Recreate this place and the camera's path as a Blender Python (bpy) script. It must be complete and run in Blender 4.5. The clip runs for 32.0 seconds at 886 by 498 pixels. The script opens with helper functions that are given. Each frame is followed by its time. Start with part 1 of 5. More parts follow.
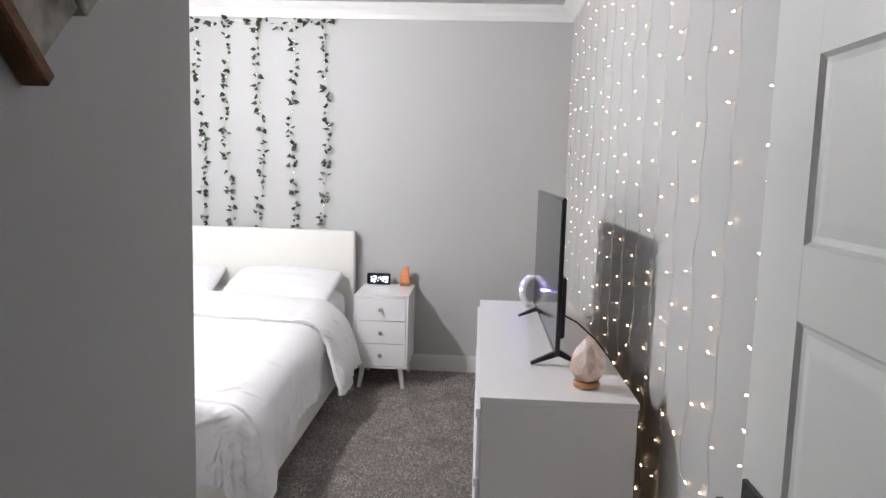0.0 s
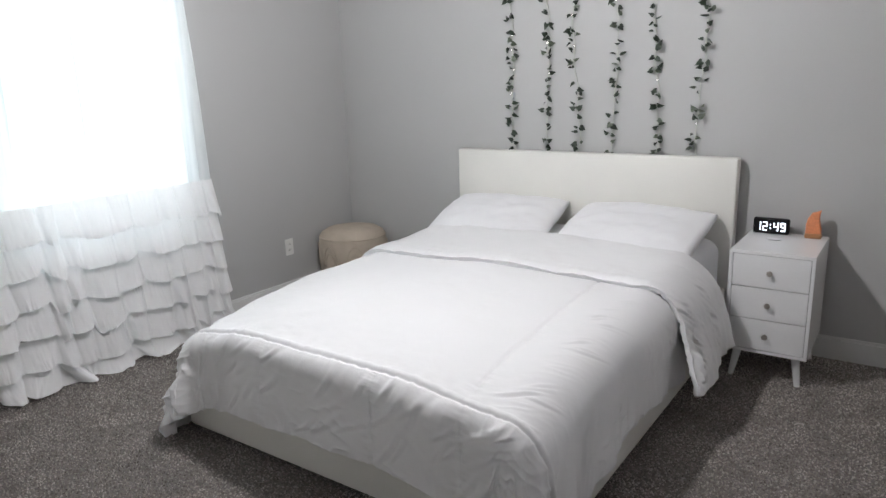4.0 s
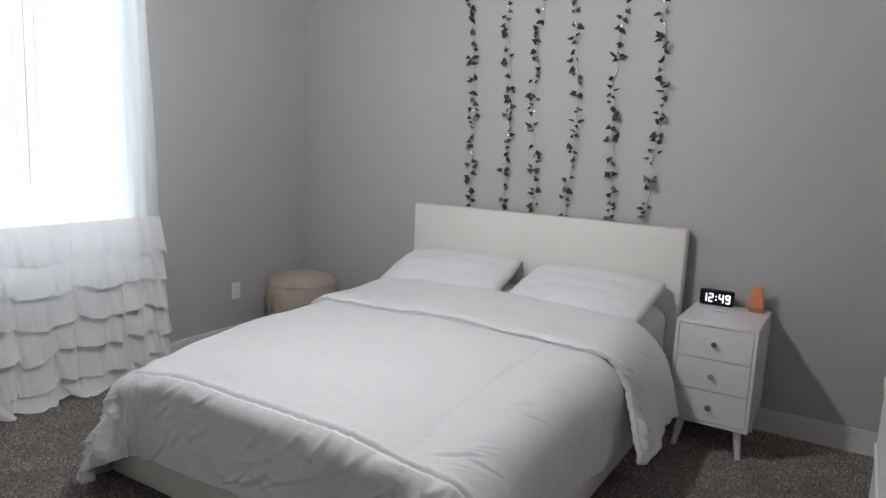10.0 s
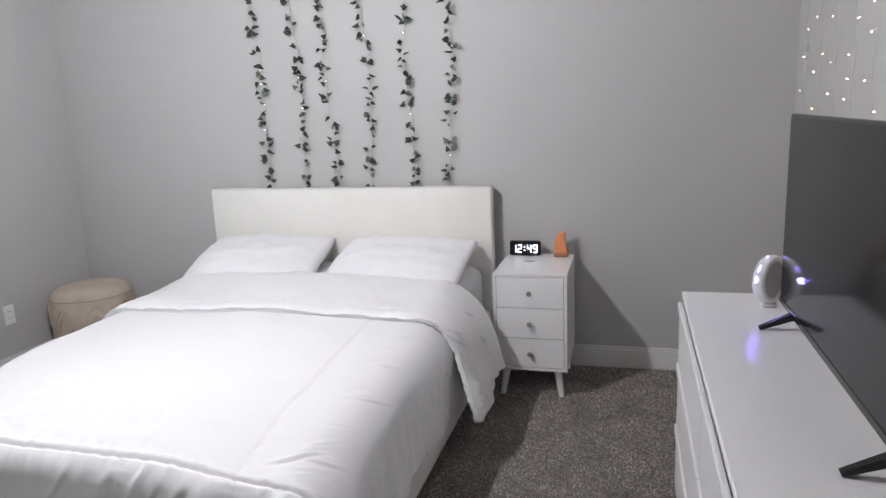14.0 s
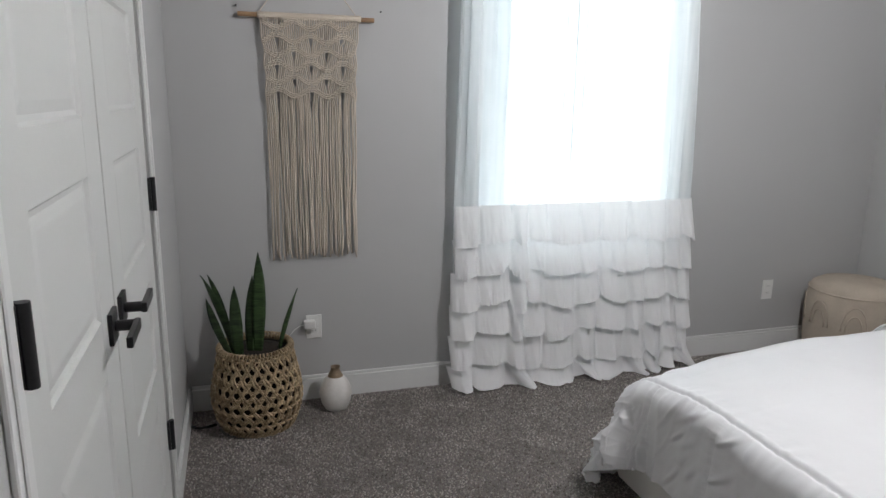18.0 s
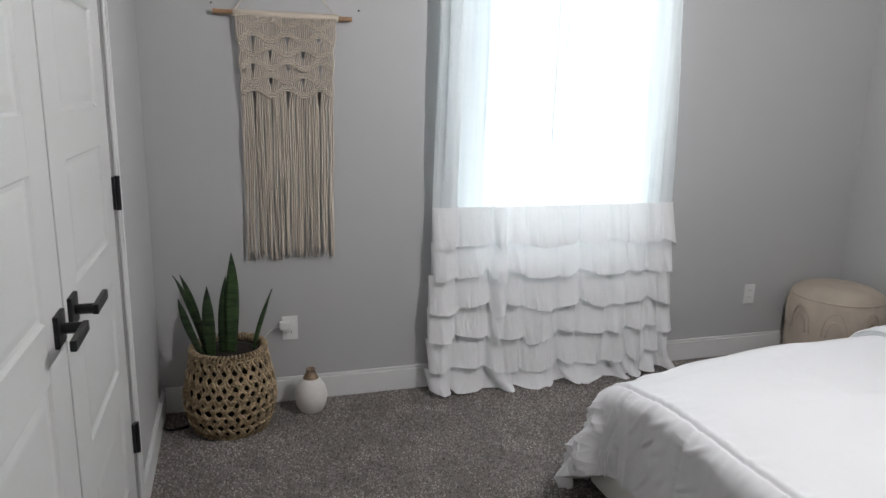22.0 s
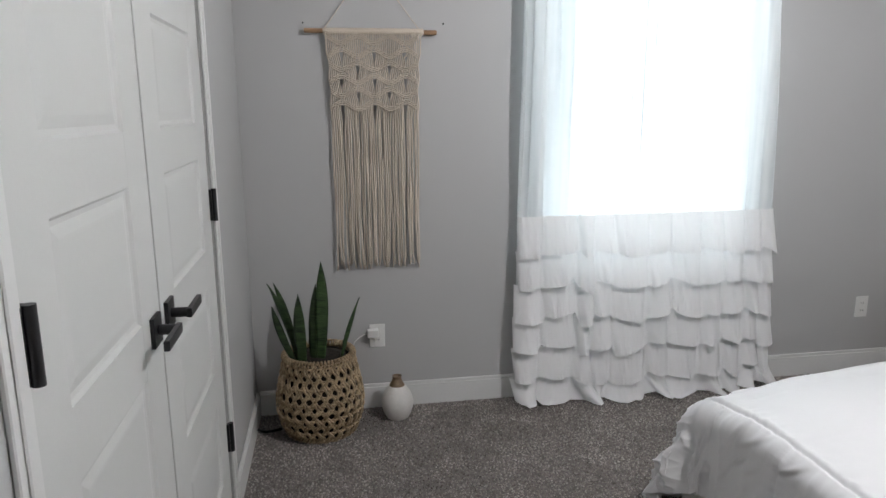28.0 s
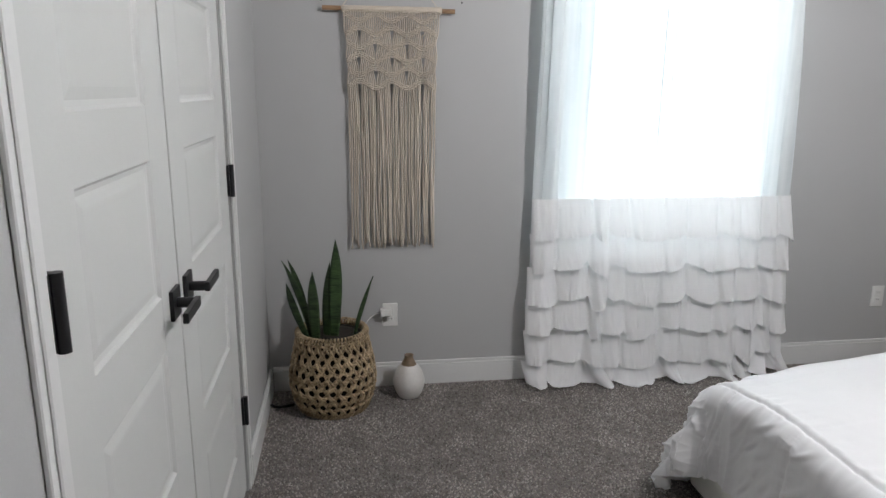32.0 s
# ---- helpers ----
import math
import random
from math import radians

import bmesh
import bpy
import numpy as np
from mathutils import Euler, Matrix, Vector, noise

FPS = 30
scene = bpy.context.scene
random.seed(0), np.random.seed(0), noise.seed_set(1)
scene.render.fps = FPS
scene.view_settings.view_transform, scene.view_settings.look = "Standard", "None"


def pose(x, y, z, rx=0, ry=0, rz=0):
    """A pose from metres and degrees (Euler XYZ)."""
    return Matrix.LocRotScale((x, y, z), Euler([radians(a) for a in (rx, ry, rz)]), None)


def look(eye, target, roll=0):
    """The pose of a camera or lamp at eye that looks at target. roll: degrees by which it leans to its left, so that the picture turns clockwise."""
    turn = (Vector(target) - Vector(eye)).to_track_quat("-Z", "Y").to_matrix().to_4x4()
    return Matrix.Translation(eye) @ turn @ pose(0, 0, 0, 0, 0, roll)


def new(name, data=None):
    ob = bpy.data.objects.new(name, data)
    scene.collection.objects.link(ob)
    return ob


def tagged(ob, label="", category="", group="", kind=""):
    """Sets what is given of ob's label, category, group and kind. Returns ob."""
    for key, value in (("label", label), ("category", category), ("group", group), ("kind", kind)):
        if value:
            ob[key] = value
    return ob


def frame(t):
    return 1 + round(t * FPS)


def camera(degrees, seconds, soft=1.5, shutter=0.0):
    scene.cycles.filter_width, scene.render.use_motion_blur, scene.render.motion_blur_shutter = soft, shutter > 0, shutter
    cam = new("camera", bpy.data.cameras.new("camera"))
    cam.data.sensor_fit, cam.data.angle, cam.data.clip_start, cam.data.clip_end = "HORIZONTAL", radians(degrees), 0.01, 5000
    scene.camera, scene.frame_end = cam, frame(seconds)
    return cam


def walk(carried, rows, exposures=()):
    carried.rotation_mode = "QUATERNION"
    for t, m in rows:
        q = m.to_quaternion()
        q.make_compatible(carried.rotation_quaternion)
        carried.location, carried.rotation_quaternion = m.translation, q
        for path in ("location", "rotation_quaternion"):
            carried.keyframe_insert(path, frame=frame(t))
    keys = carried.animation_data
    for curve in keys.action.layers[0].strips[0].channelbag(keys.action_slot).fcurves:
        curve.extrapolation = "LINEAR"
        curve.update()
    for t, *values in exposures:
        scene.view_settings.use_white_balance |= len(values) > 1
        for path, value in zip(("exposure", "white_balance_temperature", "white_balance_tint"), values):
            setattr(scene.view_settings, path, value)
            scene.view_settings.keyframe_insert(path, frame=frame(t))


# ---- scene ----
cam = camera(65.8, 32.0)
PATH = [
    (0, (0.057, -0.018, 1.475), (-0.045, 1.966, 1.243), 1.6),
    (0.5, (0.061, 0.115, 1.471), (0.008, 2.097, 1.207), 0.3),
    (1, (0.098, 0.279, 1.462), (-0.026, 2.25, 1.145), -0.3),
    (1.5, (0.099, 0.43, 1.441), (-0.123, 2.371, 1.01), 0.1),
    (2, (0.06, 0.66, 1.411), (-0.19, 2.595, 0.973), 0.7),
    (2.5, (0.05, 0.82, 1.365), (-0.258, 2.755, 0.964), 0.1),
    (3, (0.026, 0.935, 1.419), (-0.408, 2.834, 0.964), -1.6),
    (3.5, (0.032, 1.046, 1.428), (-0.769, 2.823, 0.98), -2.1),
    (4, (-0.05, 1.053, 1.445), (-1.171, 2.64, 0.971), -1.8),
    (4.5, (-0.138, 1.016, 1.446), (-1.459, 2.433, 0.952), -1.3),
    (6.5, (-0.223, 1.074, 1.48), (-1.833, 2.178, 1.044), 1.2),
    (7, (-0.259, 1.06, 1.482), (-1.846, 2.207, 1.073), 1.8),
    (7.5, (-0.259, 1.058, 1.471), (-1.822, 2.242, 1.078), 2.2),
    (8, (-0.217, 1.059, 1.482), (-1.754, 2.28, 1.096), 2.0),
    (8.5, (-0.181, 1.065, 1.499), (-1.629, 2.392, 1.123), 2.2),
    (9, (-0.122, 1.069, 1.489), (-1.464, 2.507, 1.125), 2.3),
    (9.5, (-0.087, 1.066, 1.424), (-1.259, 2.654, 1.1), 2.9),
    (10, (-0.058, 1.082, 1.428), (-1.085, 2.769, 1.114), 2.5),
    (10.5, (-0.047, 1.092, 1.44), (-0.915, 2.866, 1.128), 2.2),
    (11, (-0.043, 1.095, 1.446), (-0.759, 2.936, 1.136), 1.8),
    (11.5, (-0.044, 1.091, 1.438), (-0.618, 2.984, 1.141), 1.6),
    (12, (-0.055, 1.091, 1.44), (-0.479, 3.024, 1.15), 1.3),
    (12.5, (-0.071, 1.092, 1.432), (-0.368, 3.046, 1.13), 0.8),
    (13, (-0.081, 1.095, 1.43), (-0.301, 3.056, 1.102), 0.4),
    (13.5, (-0.095, 1.112, 1.43), (-0.335, 3.069, 1.094), -0.2),
    (14, (-0.103, 1.179, 1.443), (-0.627, 3.067, 1.04), -2.4),
    (14.5, (-0.122, 1.308, 1.459), (-1.18, 2.959, 1.063), -4.3),
    (15, (-0.099, 1.339, 1.485), (-1.531, 2.682, 1.103), -3.7),
    (15.5, (-0.098, 1.364, 1.506), (-1.766, 2.397, 1.119), -3.5),
    (17.5, (-0.441, 1.297, 1.44), (-2.307, 1.86, 0.992), 0.5),
    (18, (-0.482, 1.302, 1.432), (-2.349, 1.873, 0.996), 0.8),
    (18.5, (-0.47, 1.334, 1.433), (-2.345, 1.876, 0.996), 0.7),
    (19, (-0.473, 1.378, 1.431), (-2.362, 1.855, 0.976), 0.7),
    (19.5, (-0.482, 1.399, 1.431), (-2.377, 1.836, 0.962), 1.1),
    (20, (-0.488, 1.403, 1.435), (-2.386, 1.841, 0.981), 1.4),
    (20.5, (-0.488, 1.393, 1.433), (-2.375, 1.883, 0.988), 1.9),
    (21, (-0.491, 1.392, 1.437), (-2.371, 1.915, 0.995), 1.5),
    (21.5, (-0.482, 1.394, 1.434), (-2.351, 1.952, 0.992), 1.5),
    (22, (-0.486, 1.386, 1.435), (-2.348, 1.971, 1.0), 1.4),
    (22.5, (-0.481, 1.381, 1.435), (-2.348, 1.949, 0.999), 0.8),
    (23, (-0.486, 1.36, 1.432), (-2.36, 1.907, 0.998), 0.7),
    (23.5, (-0.492, 1.338, 1.443), (-2.382, 1.844, 1.025), 0.4),
    (24, (-0.495, 1.317, 1.447), (-2.393, 1.821, 1.068), 0.4),
    (24.5, (-0.506, 1.296, 1.447), (-2.397, 1.844, 1.095), 0.5),
    (26.5, (-0.494, 1.387, 1.438), (-2.38, 1.933, 1.057), -0.3),
    (27, (-0.485, 1.403, 1.437), (-2.39, 1.871, 1.05), -0.4),
    (27.5, (-0.481, 1.412, 1.437), (-2.405, 1.783, 1.037), -0.6),
    (28, (-0.467, 1.426, 1.426), (-2.399, 1.746, 1.022), -0.4),
    (28.5, (-0.533, 1.425, 1.426), (-2.469, 1.694, 1.001), 0.0),
    (29, (-0.649, 1.389, 1.442), (-2.594, 1.644, 1.055), 0.4),
    (29.5, (-0.7, 1.367, 1.437), (-2.653, 1.611, 1.083), 0.3),
    (30, (-0.702, 1.362, 1.436), (-2.655, 1.608, 1.082), 0.3),
    (30.5, (-0.684, 1.375, 1.432), (-2.637, 1.608, 1.069), 0.3),
    (31, (-0.633, 1.391, 1.431), (-2.58, 1.64, 1.047), 0.5),
    (31.5, (-0.537, 1.414, 1.423), (-2.471, 1.695, 0.997), 0.7),
    (32, (-0.463, 1.414, 1.42), (-2.39, 1.699, 0.965), 0.5),
]
EXPOSURES = [(0, 0.72, 6530, 12), (1, 0.62, 6530, 12), (2.5, 0.52, 6530, 12), (3.2, 0.34, 6530, 12), (4, 0.05, 6500, 10), (4.5, -0.20, 6500, 10), (6.5, -0.52, 6500, 10), (9, -0.50, 6500, 10), (10, -0.43, 6480, 11), (11, -0.12, 6450, 13), (12, 0.12, 6450, 13), (13, 0.17, 6450, 13), (14, 0.22, 6450, 13), (15, -0.28, 6500, 10), (15.5, -0.30, 6500, 10), (17.5, -0.18, 6500, 10), (24, -0.14, 6500, 10), (26.5, -0.26, 6500, 10), (27, -0.26, 6500, 10), (28, -0.08, 6500, 10), (29, -0.02, 6500, 10), (32, -0.04, 6500, 10)]
walk(cam, [(t, look(eye, target, roll)) for t, eye, target, roll in PATH], EXPOSURES)


# ---- light and exposure ----
world = bpy.data.worlds.new("world")
scene.world = world
world.use_nodes = True
wn = world.node_tree.nodes
sky = wn.new("ShaderNodeTexSky")
sky.sky_type, sky.sun_disc = "NISHITA", False
sky.sun_elevation, sky.sun_rotation = radians(42), radians(100)
world.node_tree.links.new(sky.outputs[0], wn["Background"].inputs[0])
wn["Background"].inputs[1].default_value = 0.1


def lamp(name, kind, energy, colour, m, **more):
    data = bpy.data.lights.new(name, kind)
    data.energy, data.color = energy, colour
    for key, value in more.items():
        if key == "radius":
            data.shadow_soft_size = value
        if key == "angle":
            data.angle = value
        if key == "size":
            data.shape, data.size, data.size_y = "RECTANGLE", value[0], value[1]
    ob = new(name, data)
    ob.matrix_world = m
    return ob


N, W, E, S, CEIL = 4.88, -3.60, 0.66, 1.05, 2.60     # wall faces and ceiling
FAN = Vector((-1.63, 2.92, 2.27))                    # light of the ceiling fan

lamp("sun", "SUN", 0.8, (1, 0.95, 0.9), look((6, 2, 8), (-3, 2, 0)), angle=radians(12))
lamp("fan_bulb", "POINT", 94, (0.995, 0.985, 0.995), pose(*FAN), radius=0.045)
lamp("window_daylight", "AREA", 13, (0.80, 0.94, 1.0), look((W + 0.004, 2.95, 1.46), (W + 1, 2.95, 1.46)), size=(1.06, 1.6))

# ---- materials ----


def mat(name, colour, rough=0.5, metal=0.0, vary=0.08, scale=6.0, fine=120.0, bump=0.0, bump_scale=None, stretch=(1, 1, 1),
        emit=None, strength=0.0, sheen=0.0, transmission=0.0, subsurface=0.0, coat=0.0, second=None, island=False, rand=0.0):
    m = bpy.data.materials.new(name)
    m.use_nodes = True
    nt, L = m.node_tree, m.node_tree.links
    b = nt.nodes["Principled BSDF"]
    b.inputs["Roughness"].default_value, b.inputs["Metallic"].default_value = rough, metal
    tc, mp = nt.nodes.new("ShaderNodeTexCoord"), nt.nodes.new("ShaderNodeMapping")
    mp.inputs["Scale"].default_value = stretch
    L.new(tc.outputs["Object"], mp.inputs["Vector"])
    n1, n2 = nt.nodes.new("ShaderNodeTexNoise"), nt.nodes.new("ShaderNodeTexNoise")
    n1.inputs["Scale"].default_value, n1.inputs["Detail"].default_value = scale, 4
    n2.inputs["Scale"].default_value, n2.inputs["Detail"].default_value = fine, 3
    for n in (n1, n2):
        L.new(mp.outputs[0], n.inputs["Vector"])
    mixn = nt.nodes.new("ShaderNodeMix")
    mixn.inputs[0].default_value = 0.45
    L.new(n1.outputs[0], mixn.inputs[2]), L.new(n2.outputs[0], mixn.inputs[3])
    ramp = nt.nodes.new("ShaderNodeValToRGB")
    lo = [max(0, c * (1 - vary)) for c in colour]
    hi = list(second) if second else [min(1, c * (1 + vary)) for c in colour]
    ramp.color_ramp.elements[0].position, ramp.color_ramp.elements[1].position = 0.36, 0.64
    ramp.color_ramp.elements[0].color, ramp.color_ramp.elements[1].color = (*lo, 1), (*hi, 1)
    L.new(mixn.outputs[0], ramp.inputs[0])
    out = ramp.outputs[0]
    if rand:
        info, hsv, mul = nt.nodes.new("ShaderNodeObjectInfo"), nt.nodes.new("ShaderNodeHueSaturation"), nt.nodes.new("ShaderNodeMapRange")
        mul.inputs[3].default_value, mul.inputs[4].default_value = 1 - rand, 1 + rand
        L.new(info.outputs["Random"], mul.inputs[0]), L.new(mul.outputs[0], hsv.inputs["Value"]), L.new(out, hsv.inputs["Color"])
        out = hsv.outputs[0]
    L.new(out, b.inputs["Base Color"])
    if bump:
        n3, bp = nt.nodes.new("ShaderNodeTexNoise"), nt.nodes.new("ShaderNodeBump")
        n3.inputs["Scale"].default_value, n3.inputs["Detail"].default_value = bump_scale or fine, 4
        L.new(mp.outputs[0], n3.inputs["Vector"])
        bp.inputs["Strength"].default_value, bp.inputs["Distance"].default_value = min(1, bump), 0.004
        L.new(n3.outputs[0], bp.inputs["Height"]), L.new(bp.outputs[0], b.inputs["Normal"])
    if emit:
        b.inputs["Emission Color"].default_value, b.inputs["Emission Strength"].default_value = (*emit, 1), strength
    b.inputs["Sheen Weight"].default_value, b.inputs["Transmission Weight"].default_value = sheen, transmission
    b.inputs["Subsurface Weight"].default_value, b.inputs["Coat Weight"].default_value = subsurface, coat
    if subsurface:
        b.inputs["Subsurface Radius"].default_value, b.inputs["Subsurface Scale"].default_value = (1, 0.6, 0.4), 0.02
    return m


def cloth(name, colour, see_through=0.0, translucent=0.5, fine=900.0, bump=0.25, pleat_shade=0.0):
    """A thin woven fabric that lets light pass."""
    m = bpy.data.materials.new(name)
    m.use_nodes = True
    nt, L = m.node_tree, m.node_tree.links
    nt.nodes.remove(nt.nodes["Principled BSDF"])
    out = nt.nodes["Material Output"]
    dif, tra, gap = nt.nodes.new("ShaderNodeBsdfDiffuse"), nt.nodes.new("ShaderNodeBsdfTranslucent"), nt.nodes.new("ShaderNodeBsdfTransparent")
    mix1, mix2 = nt.nodes.new("ShaderNodeMixShader"), nt.nodes.new("ShaderNodeMixShader")
    tc, noi, ramp, bp, fin = (nt.nodes.new("ShaderNode" + k) for k in ("TexCoord", "TexNoise", "ValToRGB", "Bump", "TexNoise"))
    noi.inputs["Scale"].default_value, fin.inputs["Scale"].default_value = 9, fine
    ramp.color_ramp.elements[0].color, ramp.color_ramp.elements[1].color = (*[c * 0.95 for c in colour], 1), (*colour, 1)
    L.new(tc.outputs["Object"], noi.inputs["Vector"]), L.new(tc.outputs["Object"], fin.inputs["Vector"])
    L.new(noi.outputs[0], ramp.inputs[0])
    bp.inputs["Strength"].default_value, bp.inputs["Distance"].default_value = bump, 0.002
    L.new(fin.outputs[0], bp.inputs["Height"])
    colour_out = ramp.outputs[0]
    if pleat_shade:
        # vertical streaks in the colour stand in for fold shading of the gathers
        mp, streak, shade, mul = (nt.nodes.new("ShaderNode" + k) for k in ("Mapping", "TexNoise", "ValToRGB", "Mix"))
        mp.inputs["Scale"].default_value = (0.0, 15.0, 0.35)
        streak.inputs["Scale"].default_value, streak.inputs["Detail"].default_value = 1.0, 4
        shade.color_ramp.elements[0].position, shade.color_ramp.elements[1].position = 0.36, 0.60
        shade.color_ramp.elements[0].color, shade.color_ramp.elements[1].color = (1 - pleat_shade, 1 - 0.85 * pleat_shade, 1 - 0.8 * pleat_shade, 1), (1, 1, 1, 1)
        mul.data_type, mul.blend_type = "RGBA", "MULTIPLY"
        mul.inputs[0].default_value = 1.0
        L.new(tc.outputs["Object"], mp.inputs["Vector"]), L.new(mp.outputs[0], streak.inputs["Vector"]), L.new(streak.outputs[0], shade.inputs[0])
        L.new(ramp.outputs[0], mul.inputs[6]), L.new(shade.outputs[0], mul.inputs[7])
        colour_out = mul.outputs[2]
    for sh in (dif, tra):
        L.new(colour_out, sh.inputs["Color"]), L.new(bp.outputs[0], sh.inputs["Normal"])
    mix1.inputs[0].default_value, mix2.inputs[0].default_value = translucent, see_through
    L.new(dif.outputs[0], mix1.inputs[1]), L.new(tra.outputs[0], mix1.inputs[2])
    L.new(mix1.outputs[0], mix2.inputs[1]), L.new(gap.outputs[0], mix2.inputs[2]), L.new(mix2.outputs[0], out.inputs[0])
    return m


def glow(name, colour, strength):
    m = bpy.data.materials.new(name)
    m.use_nodes = True
    b = m.node_tree.nodes["Principled BSDF"]
    b.inputs["Base Color"].default_value, b.inputs["Roughness"].default_value = (*colour, 1), 0.4
    b.inputs["Emission Color"].default_value, b.inputs["Emission Strength"].default_value = (*colour, 1), strength
    return m


WALL = mat("wall_paint", (0.490, 0.490, 0.489), 0.62, vary=0.02, scale=1.3, fine=260, bump=0.10, bump_scale=220)
CEILING = mat("ceiling_paint", (0.52, 0.51, 0.52), 0.8, vary=0.03, scale=3, fine=90, bump=0.4, bump_scale=60)
TRIM = mat("trim_paint", (0.76, 0.76, 0.75), 0.38, vary=0.02, scale=4, fine=80, bump=0.04, bump_scale=40)
DOORPAINT = mat("door_paint", (0.67, 0.675, 0.66), 0.40, vary=0.012, scale=5, fine=200, bump=0.05, bump_scale=60)
CARPET = mat("carpet_base", (0.19, 0.173, 0.162), 0.95, vary=0.42, scale=34, fine=190, bump=1.0, bump_scale=150, second=(0.235, 0.215, 0.205))
BLACK = mat("black_metal", (0.016, 0.016, 0.017), 0.38, 0.3, vary=0.15, fine=300, bump=0.03)
GLOSSBLACK = mat("glossy_black_plastic", (0.012, 0.012, 0.013), 0.22, vary=0.1)
SCREEN = mat("tv_screen", (0.012, 0.012, 0.013), 0.11, vary=0.02)
SCREEN.node_tree.nodes["Principled BSDF"].inputs["Specular IOR Level"].default_value = 0.16
LEATHER = mat("white_leatherette", (0.79, 0.78, 0.74), 0.42, vary=0.02, scale=5, fine=400, bump=0.12, bump_scale=380)
LINEN = mat("white_microfibre", (0.80, 0.80, 0.812), 0.40, vary=0.012, scale=4, fine=500, bump=0.30, bump_scale=24, sheen=0.06)
SHEET = mat("white_sheet", (0.83, 0.83, 0.85), 0.7, vary=0.02, scale=6, fine=600, bump=0.12, bump_scale=45, sheen=0.15)
LACQUER = mat("white_lacquer", (0.82, 0.82, 0.83), 0.24, vary=0.012, scale=2, fine=60)
MELAMINE = mat("white_melamine", (0.80, 0.80, 0.81), 0.30, vary=0.012, scale=3, fine=90, bump=0.02)
NICKEL = mat("brushed_nickel", (0.42, 0.39, 0.36), 0.3, 0.9, vary=0.1)
DARKGAP = mat("dark_board", (0.12, 0.085, 0.06), 0.7, vary=0.2)

# ---- small builders ----


def empty(name, x, y, z, label="", category="", group="", kind=""):
    ob = new(name)
    ob.matrix_basis = pose(x, y, z)
    ob.empty_display_size = 0.05
    return tagged(ob, label, category, group, kind)


def place_of(ob):
    m = ob.matrix_basis
    while ob.parent:
        m = ob.parent.matrix_basis @ ob.matrix_parent_inverse @ m
        ob = ob.parent
    return m


def mesh_of(name, bm, material, smooth=False):
    me = bpy.data.meshes.new(name)
    bmesh.ops.recalc_face_normals(bm, faces=bm.faces)
    bm.to_mesh(me)
    bm.free()
    if smooth:
        me.shade_smooth()
    me.materials.append(material)
    return me


def part(name, bm, material, parent=None, label="", smooth=False, sharp=None):
    """Links a bmesh, or a mesh, as one object; its geometry is in world coordinates."""
    me = bm if isinstance(bm, bpy.types.Mesh) else mesh_of(name, bm, material, smooth or sharp is not None)
    if sharp is not None:
        me.set_sharp_from_angle(angle=radians(sharp))
    ob = new(name, me)
    if parent:
        ob.parent = parent
        ob.matrix_parent_inverse = place_of(parent).inverted()
    return tagged(ob, label)


def box(bm, x0, x1, y0, y1, z0, z1, bevel=0.0, seg=1):
    made = bmesh.ops.create_cube(bm, size=1.0, matrix=Matrix.LocRotScale(((x0 + x1) / 2, (y0 + y1) / 2, (z0 + z1) / 2), None, (abs(x1 - x0), abs(y1 - y0), abs(z1 - z0))))
    if bevel:
        edges = {e for v in made["verts"] for e in v.link_edges}
        bmesh.ops.bevel(bm, geom=list(edges), offset=bevel, segments=seg, profile=0.5, affect="EDGES")
    return bm


def boxed(*dims, bevel=0.0, seg=1):
    return box(bmesh.new(), *dims, bevel=bevel, seg=seg)


def lathe(bm, profile, m=Matrix(), seg=24, close=True):
    """Spins rows of (radius, height) about z."""
    rings = []
    for r, z in profile:
        if r < 1e-6:
            rings.append([bm.verts.new(m @ Vector((0, 0, z)))])
        else:
            rings.append([bm.verts.new(m @ Vector((r * math.cos(2 * math.pi * k / seg), r * math.sin(2 * math.pi * k / seg), z))) for k in range(seg)])
    for a, b in zip(rings, rings[1:]):
        for k in range(seg):
            q = [a[k % len(a)], a[(k + 1) % len(a)], b[(k + 1) % len(b)], b[k % len(b)]]
            q = list(dict.fromkeys(q))
            if len(q) > 2:
                bm.faces.new(q)
    return bm


def tube(bm, points, radius, seg=6, taper=None):
    """A round tube along points."""
    pts = [Vector(p) for p in points]
    rings = []
    for n, p in enumerate(pts):
        way = (pts[min(n + 1, len(pts) - 1)] - pts[max(n - 1, 0)]).normalized()
        side = way.orthogonal().normalized() if not rings else (side - way * side.dot(way)).normalized()
        up = way.cross(side)
        r = radius * (taper(n / max(1, len(pts) - 1)) if taper else 1)
        rings.append([bm.verts.new(p + r * (math.cos(2 * math.pi * k / seg) * side + math.sin(2 * math.pi * k / seg) * up)) for k in range(seg)])
    for a, b in zip(rings, rings[1:]):
        for k in range(seg):
            bm.faces.new((a[k], a[(k + 1) % seg], b[(k + 1) % seg], b[k]))
    bm.faces.new(rings[0][::-1]), bm.faces.new(rings[-1])
    return bm


def sheet(bm, nu, nv, f):
    """A grid of nu by nv cells through f(u, v) with u, v in 0..1."""
    vs = [[bm.verts.new(f(a / nu, b / nv)) for b in range(nv + 1)] for a in range(nu + 1)]
    for a in range(nu):
        for b in range(nv):
            bm.faces.new((vs[a][b], vs[a + 1][b], vs[a + 1][b + 1], vs[a][b + 1]))
    return vs


def smoothstep(a, b, x):
    t = min(1.0, max(0.0, (x - a) / (b - a)))
    return t * t * (3 - 2 * t)


